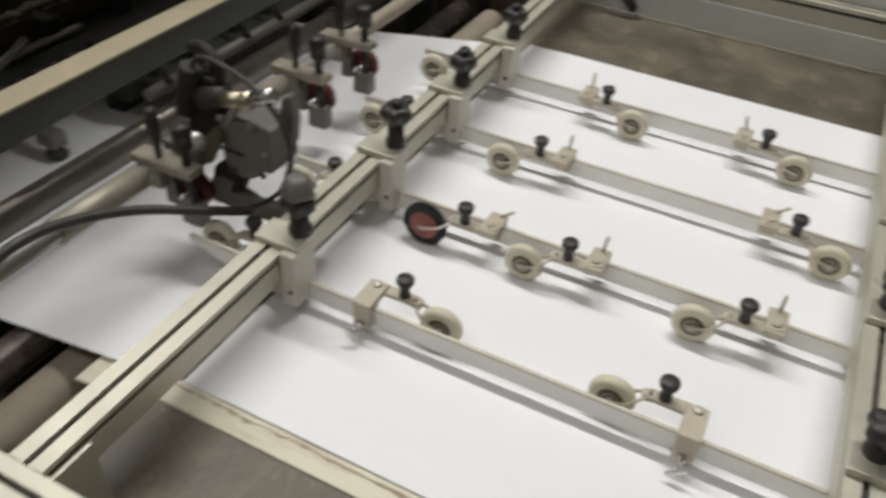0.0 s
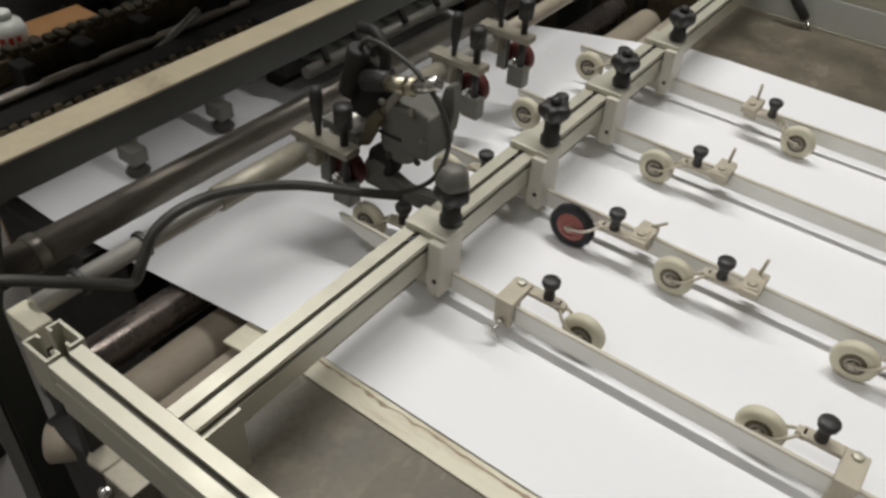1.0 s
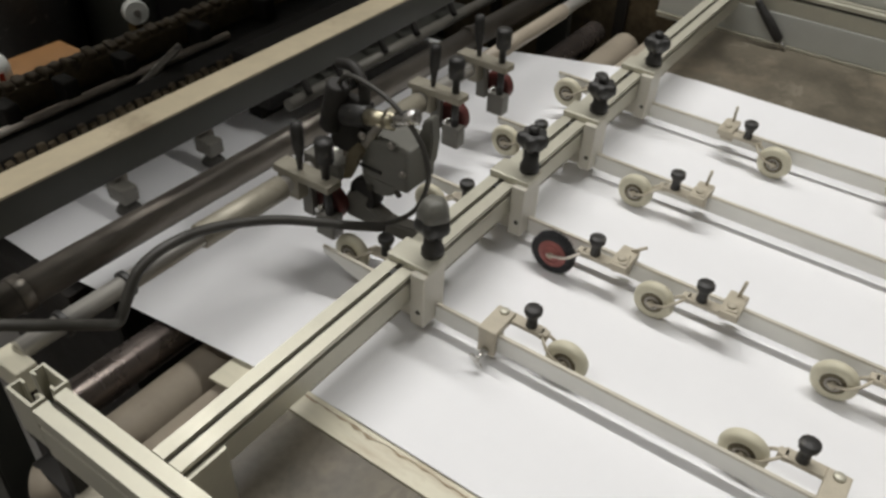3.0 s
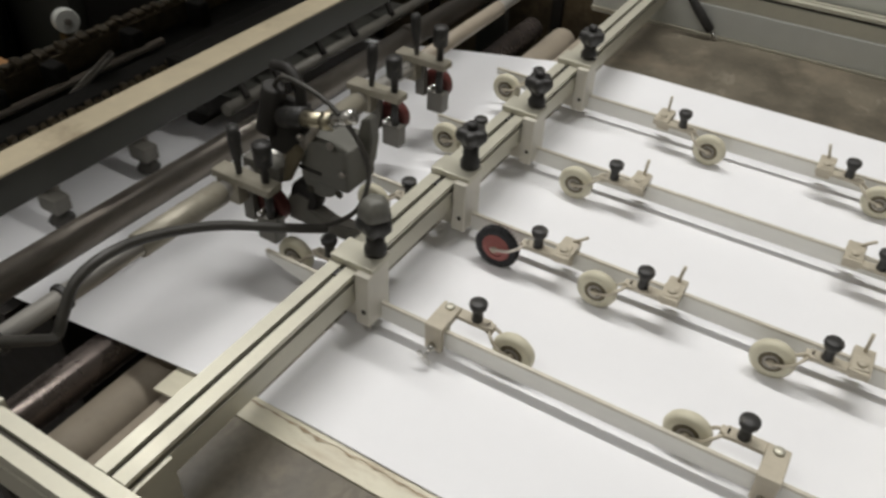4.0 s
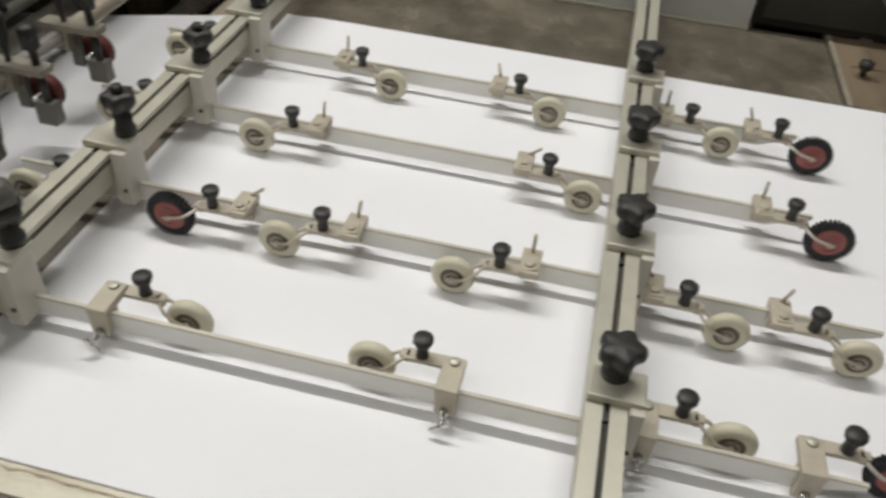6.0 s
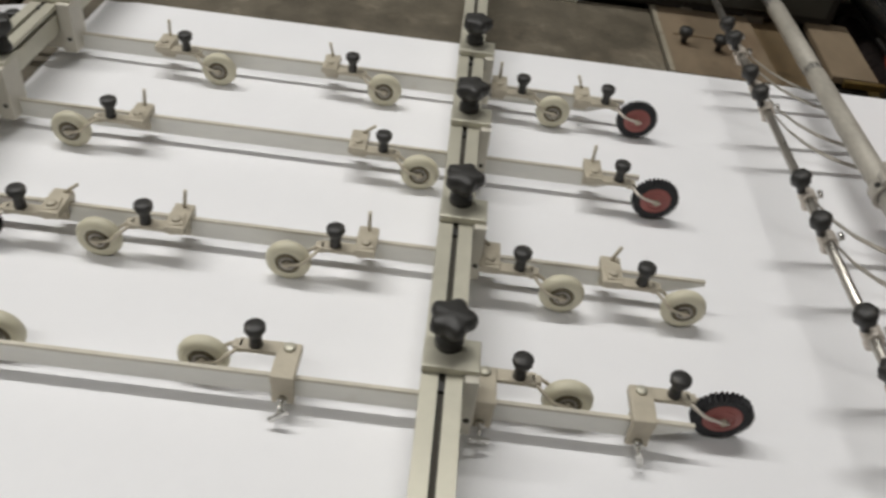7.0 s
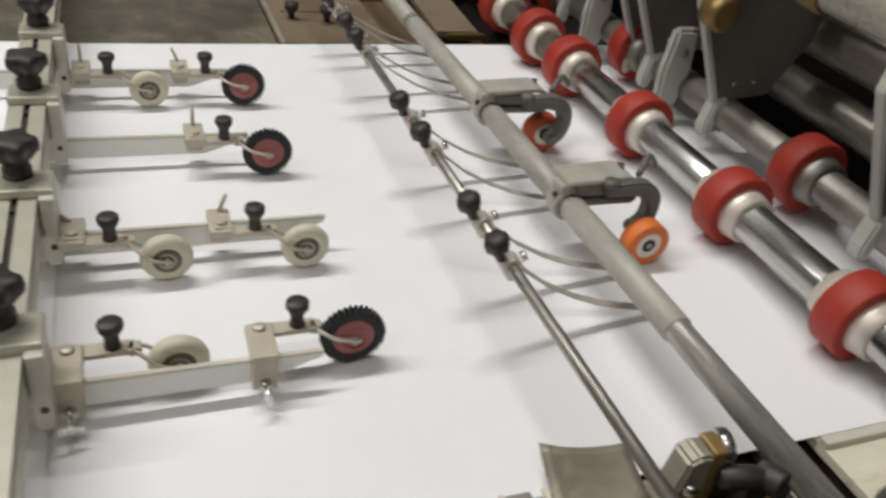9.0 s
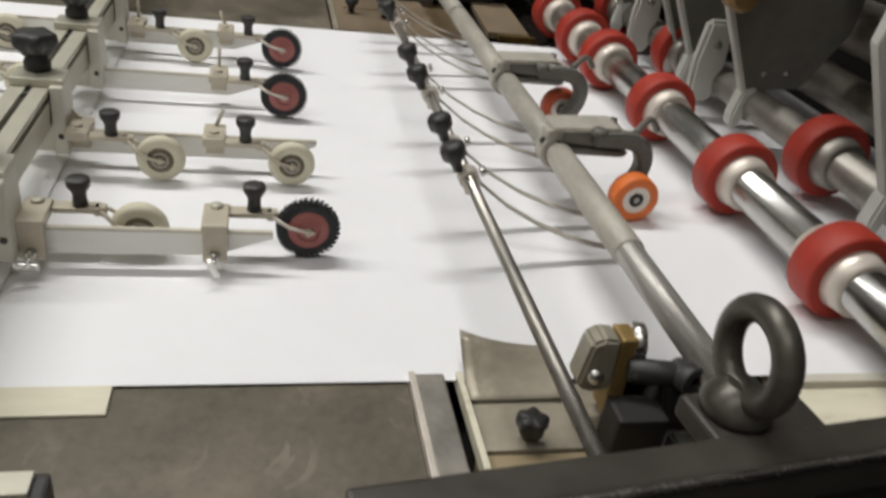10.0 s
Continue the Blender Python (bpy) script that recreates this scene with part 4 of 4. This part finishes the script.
part("raised_plank", box(B(), (1.472, 1.075, TOP - 0.002), (0.095, 0.27, 0.016), 0.003, Euler((0, 0, -0.06)).to_matrix()), SHELFTAN, bx, "raised tan plank with a rusty end")
part("rusty_end", box(B(), (1.480, 0.931, TOP - 0.003), (0.085, 0.012, 0.014), 0.002), RUST, bx)
part("seam", box(B(), (1.155, 1.06, TOP + 0.0012), (0.10, 0.004, 0.0024), 0.0008), BOARDDARK, bx, "dark seam on the board")
part("edge_angle", box(B(), (1.079, 1.115, TOP - 0.004), (0.010, 0.46, 0.012), 0.001), TANSTEEL, bx)
part("support", box(B(), (1.30, 1.13, 0.62), (0.40, 0.40, 0.52), 0.003), MACHINE, bx)
for x, y in ((1.12, 1.02), (1.19, 1.00)):
    part("knob", lathe(B(), [(0.006, 0), (0.007, 0.012), (0.014, 0.018), (0.014, 0.030), (0, 0.032)], (x, y, TOP + 0.003), (0, 0, 1), 20, 6, 0.06), BLACK, bx, "black knob")

# ---- feeder ----
fb = thing("feeder_beam", "dark green-grey feeder beam with a cream painted top", "beam")
part("web", box(B(), (-0.4355, 0.35, 1.071), (0.050, 1.56, 0.050), 0.002), GREENGREY, fb)
part("top_flange", box(B(), (-0.430, 0.35, 1.0985), (0.048, 1.56, 0.004), 0.001), CREAM, fb, "cream painted top")
part("side_plate", slab(B(), [(-0.365, 1.045), (-0.390, 0.95), (-0.411, 0.89), (-0.417, 0.51), (-0.43, 0.0), (-0.49, 0.0), (-0.468, 0.57), (-0.461, 0.81), (-0.455, 1.02), (-0.43, 1.10)], "x", -0.50, -0.425, 0.004), GREENGREY, fb, "dark slanted side plate")
part("end_post", box(B(), (-0.452, 1.14, 0.55), (0.085, 0.020, 1.10), 0.003), GREENGREY, fb)
sb = thing("guide_shaft", "dull dark steel shaft lying across the feeder", "shaft")
part("shaft", rod(B(), (-0.480, -0.40, 0.905), (-0.450, 1.12, 0.905), 0.025, 28), DARKSTEEL, sb)
for y in (-0.33, 0.30, 0.74):
    part("collar", torus_ring(B(), 0.0245, 0.0285, 0.009, (-0.4786 + 0.0197 * (y + 0.33), y, 0.905), (0, 1, 0), 30, 0.0015), DARKSTEEL, sb)
tr = thing("pile_table", "dark pile table that carries the white sheets", "table")
part("top", box(B(), (-0.80, 0.335, 0.772), (0.50, 1.15, 0.04), 0.003), MACHINE, tr)
part("frame", box(B(), (-0.80, 0.335, 0.38), (0.46, 1.0, 0.75), 0.01), MACHINE, tr)
pl = plain("paper_pile", box(B(), (-0.86, 0.333, 0.794), (0.40, 1.09, 0.006), 0.0006), PAPER, "stack of plain white sheets on the pile table", "paper stack")

rd = thing("feeder_rod", "pale steel feeder rod with a cream end block", "rod")
part("shaft", rod(B(), (-0.281, -0.425, 1.0), (-0.268, 1.02, 1.0), 0.0125, 26), WORNROD, rd)
part("sleeve", rod(B(), (-0.2800, -0.17, 1.0), (-0.2765, -0.02, 1.0), 0.0180, 24, 0.002), CLAMPTAN, rd, "pale sleeve")
part("sleeve", rod(B(), (-0.2738, 0.10, 1.0), (-0.2705, 0.30, 1.0), 0.0180, 24, 0.002), CLAMPTAN, rd, "pale sleeve")
part("sleeve", rod(B(), (-0.2700, 0.50, 1.0), (-0.2685, 0.80, 1.0), 0.0150, 24, 0.002), BEIGE, rd, "brownish sleeve")
part("end_block", box(B(), (-0.276, -0.436, 0.982), (0.050, 0.026, 0.036), 0.003), IVORY, rd, "cream end block")
part("drop_leg", box(B(), (-0.276, -0.436, 0.48), (0.035, 0.02, 0.966), 0.003), MACHINE, rd)
# hollow upright at the end of the side profile
up = thing("upright_profile", "champagne aluminium end piece with an open hollow end", "aluminium profile", "aluminium profiles", (-0.192, -0.452, 0))
b = B()
for sy in (-1, 1):
    half = [(-0.0215, 0.0050), (-0.0215, 0.0215), (0.0215, 0.0215), (0.0215, 0.0050), (0.0120, 0.0050), (0.0120, 0.0080), (0.0180, 0.0080), (0.0180, 0.0180), (-0.0180, 0.0180), (-0.0180, 0.0080), (-0.0120, 0.0080), (-0.0120, 0.0050)]
    slab(b, [(px, sy * py) for px, py in half], "z", 0.965, 1.03, 0.0004)
box(b, (0, 0, 0.985), (0.030, 0.0045, 0.040), 0.0004)
part("shell", b, ALU, up)
part("leg", box(B(), (0, 0, 0.495), (0.020, 0.020, 0.99), 0.001), MACHINE, up, "black leg under the hollow end")

for y, lean in ((0.005, 0.0), (0.325, 0.06), (0.470, -0.05)):
    u = thing("rod_clamp", "grey clamp on the feeder rod with two black handles", "clamp", "rod clamps", (-0.272, y, 1.0))
    b = box(B(), (0.022, 0, 0.018), (0.105, 0.030, 0.012), 0.002)
    box(b, (-0.005, 0, -0.006), (0.040, 0.026, 0.036), 0.003)
    part("body", b, CLAMPTAN, u)
    b = lathe(B(), [(0.004, 0.02), (0.0055, 0.045), (0.0085, 0.06), (0.0095, 0.085), (0.0085, 0.098), (0, 0.100)], (0.010, 0, 0), (lean, 0, 1), 16)
    part("lever", b, BLACK, u, "black lever handle")
    b = lathe(B(), [(0.006, 0.02), (0.006, 0.050), (0.013, 0.052), (0.0135, 0.082), (0.012, 0.086), (0, 0.087)], (0.055, 0.004, 0), (0, 0, 1), 22, 12, 0.03)
    part("round_knob", b, BLACK, u, "black round knob")
    part("lower_block", box(B(), (0.048, 0.012, -0.062), (0.034, 0.024, 0.040), 0.003), CASTGREY, u, "grimy lower block")
    part("stem", rod(B(), (0.055, 0.004, 0.015), (0.052, 0.010, -0.045), 0.0065), BLACK, u)
    part("bracket", box(B(), (0.012, 0.012, -0.030), (0.020, 0.012, 0.06), 0.002), CASTGREY, u)
    w = part("wheel", lathe(B(), [(0.006, -0.011), (0.027, -0.010), (0.029, -0.007), (0.029, 0.007), (0.027, 0.010), (0.006, 0.011)], (0, 0, 0), (0, 1, 0), 28), SHADEDRED, u, "red rubber wheel coloured dark as if shaded", at=(0.036, 0.030, -0.038))
    part("wheel_axle", rod(B(), (0.036, 0.0, -0.038), (0.036, 0.045, -0.038), 0.004), STEEL, u)
    SPIN.append((w, (0.036, 0.030, -0.038), 0.27 / 0.029))

v = thing("suction_valve", "grey cast suction valve with brass fittings and black cable", "valve", at=(-0.14, 0.055, 1.0))
b = box(B(), (0.004, 0.014, 0.064), (0.080, 0.064, 0.064), 0.005)
lathe(b, [(0.030, -0.016), (0.032, -0.012), (0.032, 0.030), (0.030, 0.034)], (-0.006, 0, 0.040), (0, 1, 0), 28)
part("body", b, VALVEGREY, v)
# Black bar on the front face imitates the shade of a narrow slot.
part("slot", box(B(), (-0.018, -0.0185, 0.050), (0.038, 0.004, 0.004), 0.0008), MACHINE, v, "dark strip painted as a shaded slot")
for x, z in ((-0.02, 0.018), (0.030, 0.028)):
    part("bolt_hole", lathe(B(), [(0.0055, 0), (0.0055, 0.002)], (x, -0.018, z), (0, -1, 0), 14), SLOT, v)
b = slab(B(), [(0.030, 0.092), (0.040, 0.128), (0.052, 0.132), (0.056, 0.100), (0.050, 0.060), (0.040, 0.050)], "y", 0.022, 0.042, 0.002)
part("swing_arm", b, VALVEGREY, v, "grey cast swing arm")
b = slab(B(), [(-0.075, -0.060), (-0.075, -0.020), (-0.055, -0.005), (-0.030, -0.010), (-0.035, -0.028), (0.0, -0.040), (0.055, -0.030), (0.070, -0.042), (0.06, -0.060)], "y", -0.010, 0.016, 0.003)
part("lower_arm", b, CASTGREY, v)
part("dark_bumper", lathe(B(), [(0.022, -0.012), (0.025, -0.008), (0.025, 0.008), (0.022, 0.012)], (-0.045, 0.004, -0.012), (0, 1, 0), 26), MACHINE, v, "black rubber bumper")
b = rod(B(), (-0.075, -0.004, 0.108), (-0.030, -0.004, 0.120), 0.015, 22, 0.003)
part("solenoid", b, BLACK, v, "black solenoid")
b = rod(B(), (-0.105, 0.0, 0.075), (-0.085, 0.0, 0.150), 0.017, 20, 0.003)
box(b, (-0.075, 0.012, 0.085), (0.06, 0.03, 0.08), 0.005)
part("motor", b, MACHINE, v, "black oily motor body")
b = rod(B(), (-0.035, -0.006, 0.119), (0.000, -0.006, 0.126), 0.0115, 20, 0.002)
lathe(b, [(0.008, 0), (0.014, 0.003), (0.014, 0.014), (0.008, 0.018)], (-0.002, -0.006, 0.126), (1, 0, 0.2), 6)
part("brass_fitting", b, BRASS, v, "brass pipe fitting")
part("steel_fitting", rod(B(), (0.012, -0.006, 0.130), (0.052, -0.006, 0.150), 0.0105, 20, 0.003), STEEL, v, "bright steel fitting")
for x, z, r in ((0.020, 0.102, 0.006), (-0.030, 0.098, 0.006), (0.038, 0.064, 0.005)):
    part("bolt", lathe(B(), [(r, 0), (r, 0.004), (r * 0.6, 0.006), (0, 0.006)], (x, -0.018, z), (0, -1, 0), 6), DULL, v)
part("pipe_elbow", tube(B(), [(-0.050, 0.010, 0.115), (-0.052, 0.012, 0.150), (-0.075, 0.020, 0.168), (-0.110, 0.030, 0.160)], 0.008, 10, 6), MACHINE, v, "black pipe elbow")
part("side_link", slab(B(), [(-0.062, 0.020), (-0.048, 0.026), (-0.020, 0.080), (-0.032, 0.090), (-0.050, 0.070)], "y", -0.030, -0.022, 0.002), HUBDARK, v, "brown side link")
part("clevis", rod(B(), (-0.006, -0.010, 0.120), (-0.055, -0.022, 0.040), 0.0065, 14, 0.001), DULL, v)
part("cable", tube(B(), [(-0.085, 0, 0.150), (-0.070, 0, 0.166), (-0.035, -0.004, 0.168), (0.015, -0.008, 0.155), (0.060, -0.012, 0.120), (0.078, -0.016, 0.075), (0.062, -0.018, 0.020), (0.030, -0.022, -0.015), (0.0, -0.026, -0.034)], 0.0034, 8, 7), HOSE, v, "black looping cable")
part("mount", box(B(), (-0.115, 0, 0.012), (0.07, 0.03, 0.024), 0.003), CASTGREY, v)

hs = thing("air_hose", "black rubber air hose tied along the feeder rod", "hose")
part("hose", tube(B(), [(-0.13, 0.030, 0.965), (-0.17, -0.01, 0.975), (-0.225, -0.08, 1.000), (-0.255, -0.16, 1.022), (-0.262, -0.225, 1.032), (-0.264, -0.272, 1.022), (-0.262, -0.300, 0.992),
                        (-0.262, -0.318, 0.970), (-0.258, -0.345, 0.990), (-0.262, -0.40, 1.030), (-0.29, -0.47, 1.062), (-0.35, -0.60, 1.07)], 0.0070, 12, 8), HOSE, hs)
for y, z in ((-0.285, 1.0), (-0.372, 1.0)):
    part("cable_tie", torus_ring(B(), 0.0128, 0.0175, 0.004, (-0.279, y, z), (0, 1, 0), 22, 0.001), BLACK, hs, "black cable tie")

# rollers under the near end of the feeder
for x, z, r, m, lab, y1 in ((-0.362, 0.790, 0.030, FEEDMETAL, "brown-grey metal roller", -0.20), (-0.272, 0.775, 0.038, BEIGE, "beige rubber roller", -0.19)):
    o = thing("feed_roller", lab + " under the sheet edge", "roller", "feed rollers", (x, 0, z))
    w = part("barrel", rod(B(), (0, -0.400, 0), (0, 1.20, 0), r, 28, 0.003), m, o)
    part("journal", rod(B(), (0, -0.425, 0), (0, -0.39, 0), 0.012), STEEL, o)
tp = thing("infeed_tray", "tan metal tray under the sheet edge", "tray")
part("tray", box(B(), (-0.160, 0.41, 0.806), (0.130, 1.61, 0.010), 0.002, Euler((0, -0.12, 0)).to_matrix()), BEIGE, tp)
part("white_tab", box(B(), (-0.165, -0.235, 0.866), (0.060, 0.045, 0.004), 0.001, Euler((0, -0.15, 0)).to_matrix()), IVORY, tp, "ivory tab at the sheet edge")
part("tab_leg", box(B(), (-0.165, -0.225, 0.832), (0.03, 0.015, 0.064), 0.001), DULL, tp)
part("body", box(B(), (-0.125, 0.25, 0.62), (0.07, 1.27, 0.34), 0.004), MACHINE, tp)
ub = thing("under_bracket", "worn steel bracket and rod below the side profile", "bracket")
part("plate", slab(B(), [(-0.214, -0.432), (-0.150, -0.432), (-0.152, -0.470), (-0.178, -0.472)], "z", 0.850, 0.857, 0.001), CLAMPTAN, ub, "tan flat plate")
part("block", box(B(), (-0.122, -0.455, 0.835), (0.050, 0.034, 0.055), 0.003), CLAMPTAN, ub, "tan clamp block")
part("round_bolt", lathe(B(), [(0.0085, 0), (0.0095, 0.003), (0.0095, 0.010), (0.006, 0.014), (0, 0.015)], (-0.132, -0.474, 0.845), (-0.3, -1, 0.25), 20), STEEL, ub, "bright round bolt")
part("loop", tube(B(), [(-0.098, -0.474, 0.85), (-0.085, -0.486, 0.862), (-0.060, -0.490, 0.860), (-0.045, -0.480, 0.845)], 0.005, 8, 6), DULL, ub)
part("roller_end", rod(B(), (-0.262, -0.475, 0.822), (-0.215, -0.425, 0.822), 0.026, 24, 0.003), BEIGE, ub, "beige roller end")
part("stay", box(B(), (-0.185, -0.452, 0.424), (0.17, 0.03, 0.848), 0.002), MACHINE, ub)

# suction feet that pull sheets off the pile
FEET = []
for y in (-0.045, 0.150):
    f = thing("sucker", "dark rubber suction foot on a grey block", "suction foot", "suction feet", (-0.66, y, 0.80))
    part("block", box(B(), (0, 0, 0.040), (0.045, 0.032, 0.030), 0.004), CASTGREY, f)
    part("cup", lathe(B(), [(0.020, 0.002), (0.022, 0.006), (0.014, 0.018), (0.011, 0.028)], (0.005, 0, 0), seg=22), HOSE, f, "black rubber cup")
    part("tube", tube(B(), [(-0.005, 0.012, 0.05), (-0.02, 0.018, 0.075), (-0.06, 0.02, 0.085)], 0.006, 10, 5), DULL, f)
    part("slide", box(B(), (-0.07, 0, 0.070), (0.13, 0.018, 0.014), 0.002), DULL, f)
    FEET.append((f, y))
sp = thing("separator_unit", "dark oily separator unit with grey pipes over the pile", "machine")
part("body", box(B(), (-0.70, 0.62, 0.895), (0.10, 0.62, 0.11), 0.012), MACHINE, sp)
part("blower_bar", rod(B(), (-0.545, 0.26, 0.915), (-0.535, 0.96, 0.915), 0.012, 18), CASTGREY, sp, "grey blower pipe")
part("ledge", box(B(), (-0.625, 0.60, 0.905), (0.16, 0.56, 0.012), 0.002), GREENGREY, sp)
for y in (0.32, 0.41, 0.55, 0.66, 0.80):
    part("nozzle", tube(B(), [(-0.60, y, 0.945), (-0.565, y - 0.01, 0.965), (-0.53, y - 0.015, 0.925)], 0.007, 10, 5), MACHINE, sp)
    part("block", box(B(), (-0.60, y + 0.03, 0.955), (0.05, 0.03, 0.035), 0.004), CASTGREY if y > 0.5 else MACHINE, sp)
part("leg", box(B(), (-0.72, 0.62, 0.820), (0.04, 0.58, 0.044), 0.002), MACHINE, sp)

fh = thing("sheet_feeder", "dark oily feeder head over the paper pile", "machine")
part("housing", box(B(), (-0.93, 0.35, 0.870), (0.30, 1.40, 0.045), 0.008), MACHINE, fh)
part("post", box(B(), (-1.04, -0.38, 0.46), (0.07, 0.05, 0.92), 0.004), MACHINE, fh)
part("post", box(B(), (-1.04, 1.08, 0.46), (0.07, 0.05, 0.92), 0.004), MACHINE, fh)
part("rack_bar", box(B(), (-0.80, 0.35, 0.903), (0.05, 1.44, 0.030), 0.003), MACHINE, fh)
b = B()
rng = random.Random(21)
for i in range(72):
    box(b, (-0.773 + rng.uniform(-0.002, 0.002), -0.36 + i * 0.020, 0.907 + rng.uniform(-0.002, 0.002)), (0.013, 0.015, 0.024 if i % 2 else 0.017), 0.004, Euler((rng.uniform(-0.25, 0.25), 0, rng.uniform(-0.2, 0.2))).to_matrix())
part("chain", b, CHAINM, fh, "oily brown chain links")
part("light_rod", rod(B(), (-0.88, -0.36, 0.905), (-0.88, 0.42, 0.905), 0.008, 18), COLLAR, fh, "bright steel rod")
for y in (-0.08, 0.04, 0.17, 0.36, 0.55, 0.8):
    part("carrier", box(B(), (-0.90, y, 0.920), (0.045, 0.030, 0.050), 0.005), MACHINE, fh)
part("stay_rod", rod(B(), (-0.84, 0.117, 0.885), (-0.84, 0.262, 0.948), 0.008, 14), WORNROD, fh, "grey steel stay")
part("chain_bar", box(B(), (-0.960, 0.35, 0.915), (0.045, 1.40, 0.045), 0.004), CHAINM, fh, "brown grimy bar")
b = B()
for i in range(56):
    box(b, (-0.957 + rng.uniform(-0.004, 0.004), -0.34 + i * 0.025, 0.940 + rng.uniform(-0.002, 0.003)), (0.034 if i % 2 else 0.024, 0.019, 0.016), 0.005, Euler((rng.uniform(-0.2, 0.2), rng.uniform(-0.2, 0.2), rng.uniform(-0.3, 0.3))).to_matrix())
part("chain", b, CHAINM, fh, "oily brown chain links")

# Out-of-view slab on two posts, added to keep lamp light off the pile.
part("upper_cover", box(B(), (-0.90, 0.40, 1.46), (0.66, 1.40, 0.10), 0.01), MACHINE, fh, "unseen cover added to shade the pile")
for y in (-0.38, 1.08):
    part("hanger", box(B(), (-1.20, y, 0.73), (0.05, 0.05, 1.46), 0.004), MACHINE, fh)

dc = thing("drive_cover", "oily brown drive cover past the far end of the feeder", "machine cover")
part("cover", box(B(), (-0.53, 1.34, 0.49), (0.98, 0.16, 0.98), 0.010), CHAINM, dc)
for x in (-0.90, -0.70, -0.50, -0.32, -0.16):
    part("rib", box(B(), (x, 1.252, 0.60), (0.030, 0.016, 0.72), 0.003), MACHINE, dc, "dark upright rib")

# beyond the feeder
cb2 = thing("cabinet", "dark blue-grey machine cabinet beyond the feeder", "cabinet")
part("carcass", box(B(), (-1.75, 1.15, 0.62), (0.6, 1.1, 1.24), 0.01), GREENGREY, cb2)
part("door", box(B(), (-1.445, 1.15, 0.66), (0.012, 1.0, 1.0), 0.004), MACHINE, cb2)
yc = thing("yellow_post", "amber yellow painted guard post", "post", at=(-1.39, 1.295, 0))
part("post", rod(B(), (0, 0, 0.0), (0, 0, 1.25), 0.035, 24, 0.004), YELLOWM, yc)
part("foot", box(B(), (0, 0, 0.01), (0.08, 0.12, 0.02), 0.003), YELLOWM, yc)
bl = thing("round_drum", "small white drum on a rusty stand", "drum", at=(-1.38, 0.535, 0))
part("drum", lathe(B(), [(0.028, -0.02), (0.032, -0.016), (0.032, 0.016), (0.028, 0.02)], (0, 0, 0.785), (1, -0.4, 0.2), 32), WHITEP, bl)
part("hub", lathe(B(), [(0.008, -0.024), (0.009, 0.024)], (0, 0, 0.785), (1, -0.4, 0.2), 24), DULL, bl, "grey hub")
part("stand", box(B(), (0, 0, 0.378), (0.03, 0.04, 0.756), 0.004), RUST, bl, "rusty stand")
bn = thing("dark_bin", "black rounded plastic bin beyond the feeder", "bin", at=(-1.80, 0.44, 0))
part("shell", lathe(B(), [(0.13, 0), (0.15, 0.02), (0.17, 0.98), (0.175, 1.0), (0.16, 1.01)], seg=36), BLACK, bn)


bh = thing("wooden_bench", "orange-brown wooden bench beyond the feeder", "bench", at=(-1.44, 0.20, 0))
part("top", box(B(), (0, 0, 0.690), (0.22, 0.40, 0.030), 0.004), BENCH, bh)
for x in (-0.09, 0.09):
    for y in (-0.17, 0.17):
        part("leg", box(B(), (x, y, 0.3375), (0.035, 0.035, 0.675), 0.004), BENCH, bh)
part("brace", tube(B(), [(0.10, -0.15, 0.40), (0.10, -0.02, 0.48), (0.10, 0.10, 0.60), (0.10, 0.16, 0.672)], 0.016, 10, 6), BENCH, bh, "curved wooden brace")
cn = thing("plastic_canister", "white plastic canister with red marks on the bench", "canister", at=(-1.44, 0.150, 0.705))
part("body", lathe(B(), [(0.040, 0), (0.046, 0.006), (0.047, 0.050), (0.040, 0.068), (0.022, 0.078)], seg=32), WHITEP, cn)
part("cap", lathe(B(), [(0.021, 0.078), (0.022, 0.081), (0.022, 0.092), (0.018, 0.096)], seg=24), WHITEP, cn)
for a0 in (-0.75, -0.35, 0.05):
    part("mark", box(B(), (0.047 * math.cos(a0), 0.047 * math.sin(a0), 0.036), (0.003, 0.012, 0.022), 0.0008, Euler((0, 0, a0)).to_matrix()), REDRUB, cn, "red printed mark")


def motions():
    """Every thing that moves in the clip."""
    times = [i / 30 for i in range(301)]
    for ob, (x, y, z), rate in SPIN:
        slow = abs(rate) < 15
        rows = [(t, pose(x, y, z, 0, math.degrees(rate * t) % 360, 0)) for t in (times[::3] if slow else times)]
        walk(ob, rows)
    for ob, y in FEET:
        walk(ob, [(t, pose(-0.685 + 0.032 * math.cos(2 * math.pi * (t - 1.17) / PERIOD), y, 0.802 + 0.004 * math.sin(2 * math.pi * (t - 1.17) / PERIOD))) for t in times[::3]])
    for ob, leave, z in SHEETS:
        rows = []
        for t in times[::1]:
            creep = REG - 0.27 * (leave - 0.5 - t)
            x = max(0.69, min(REG, creep))
            if t > leave:
                x = min(REG + 1.85 * (t - leave), 3.1)
            rows.append((t, pose(x, 0, z)))
        walk(ob, rows)


motions()
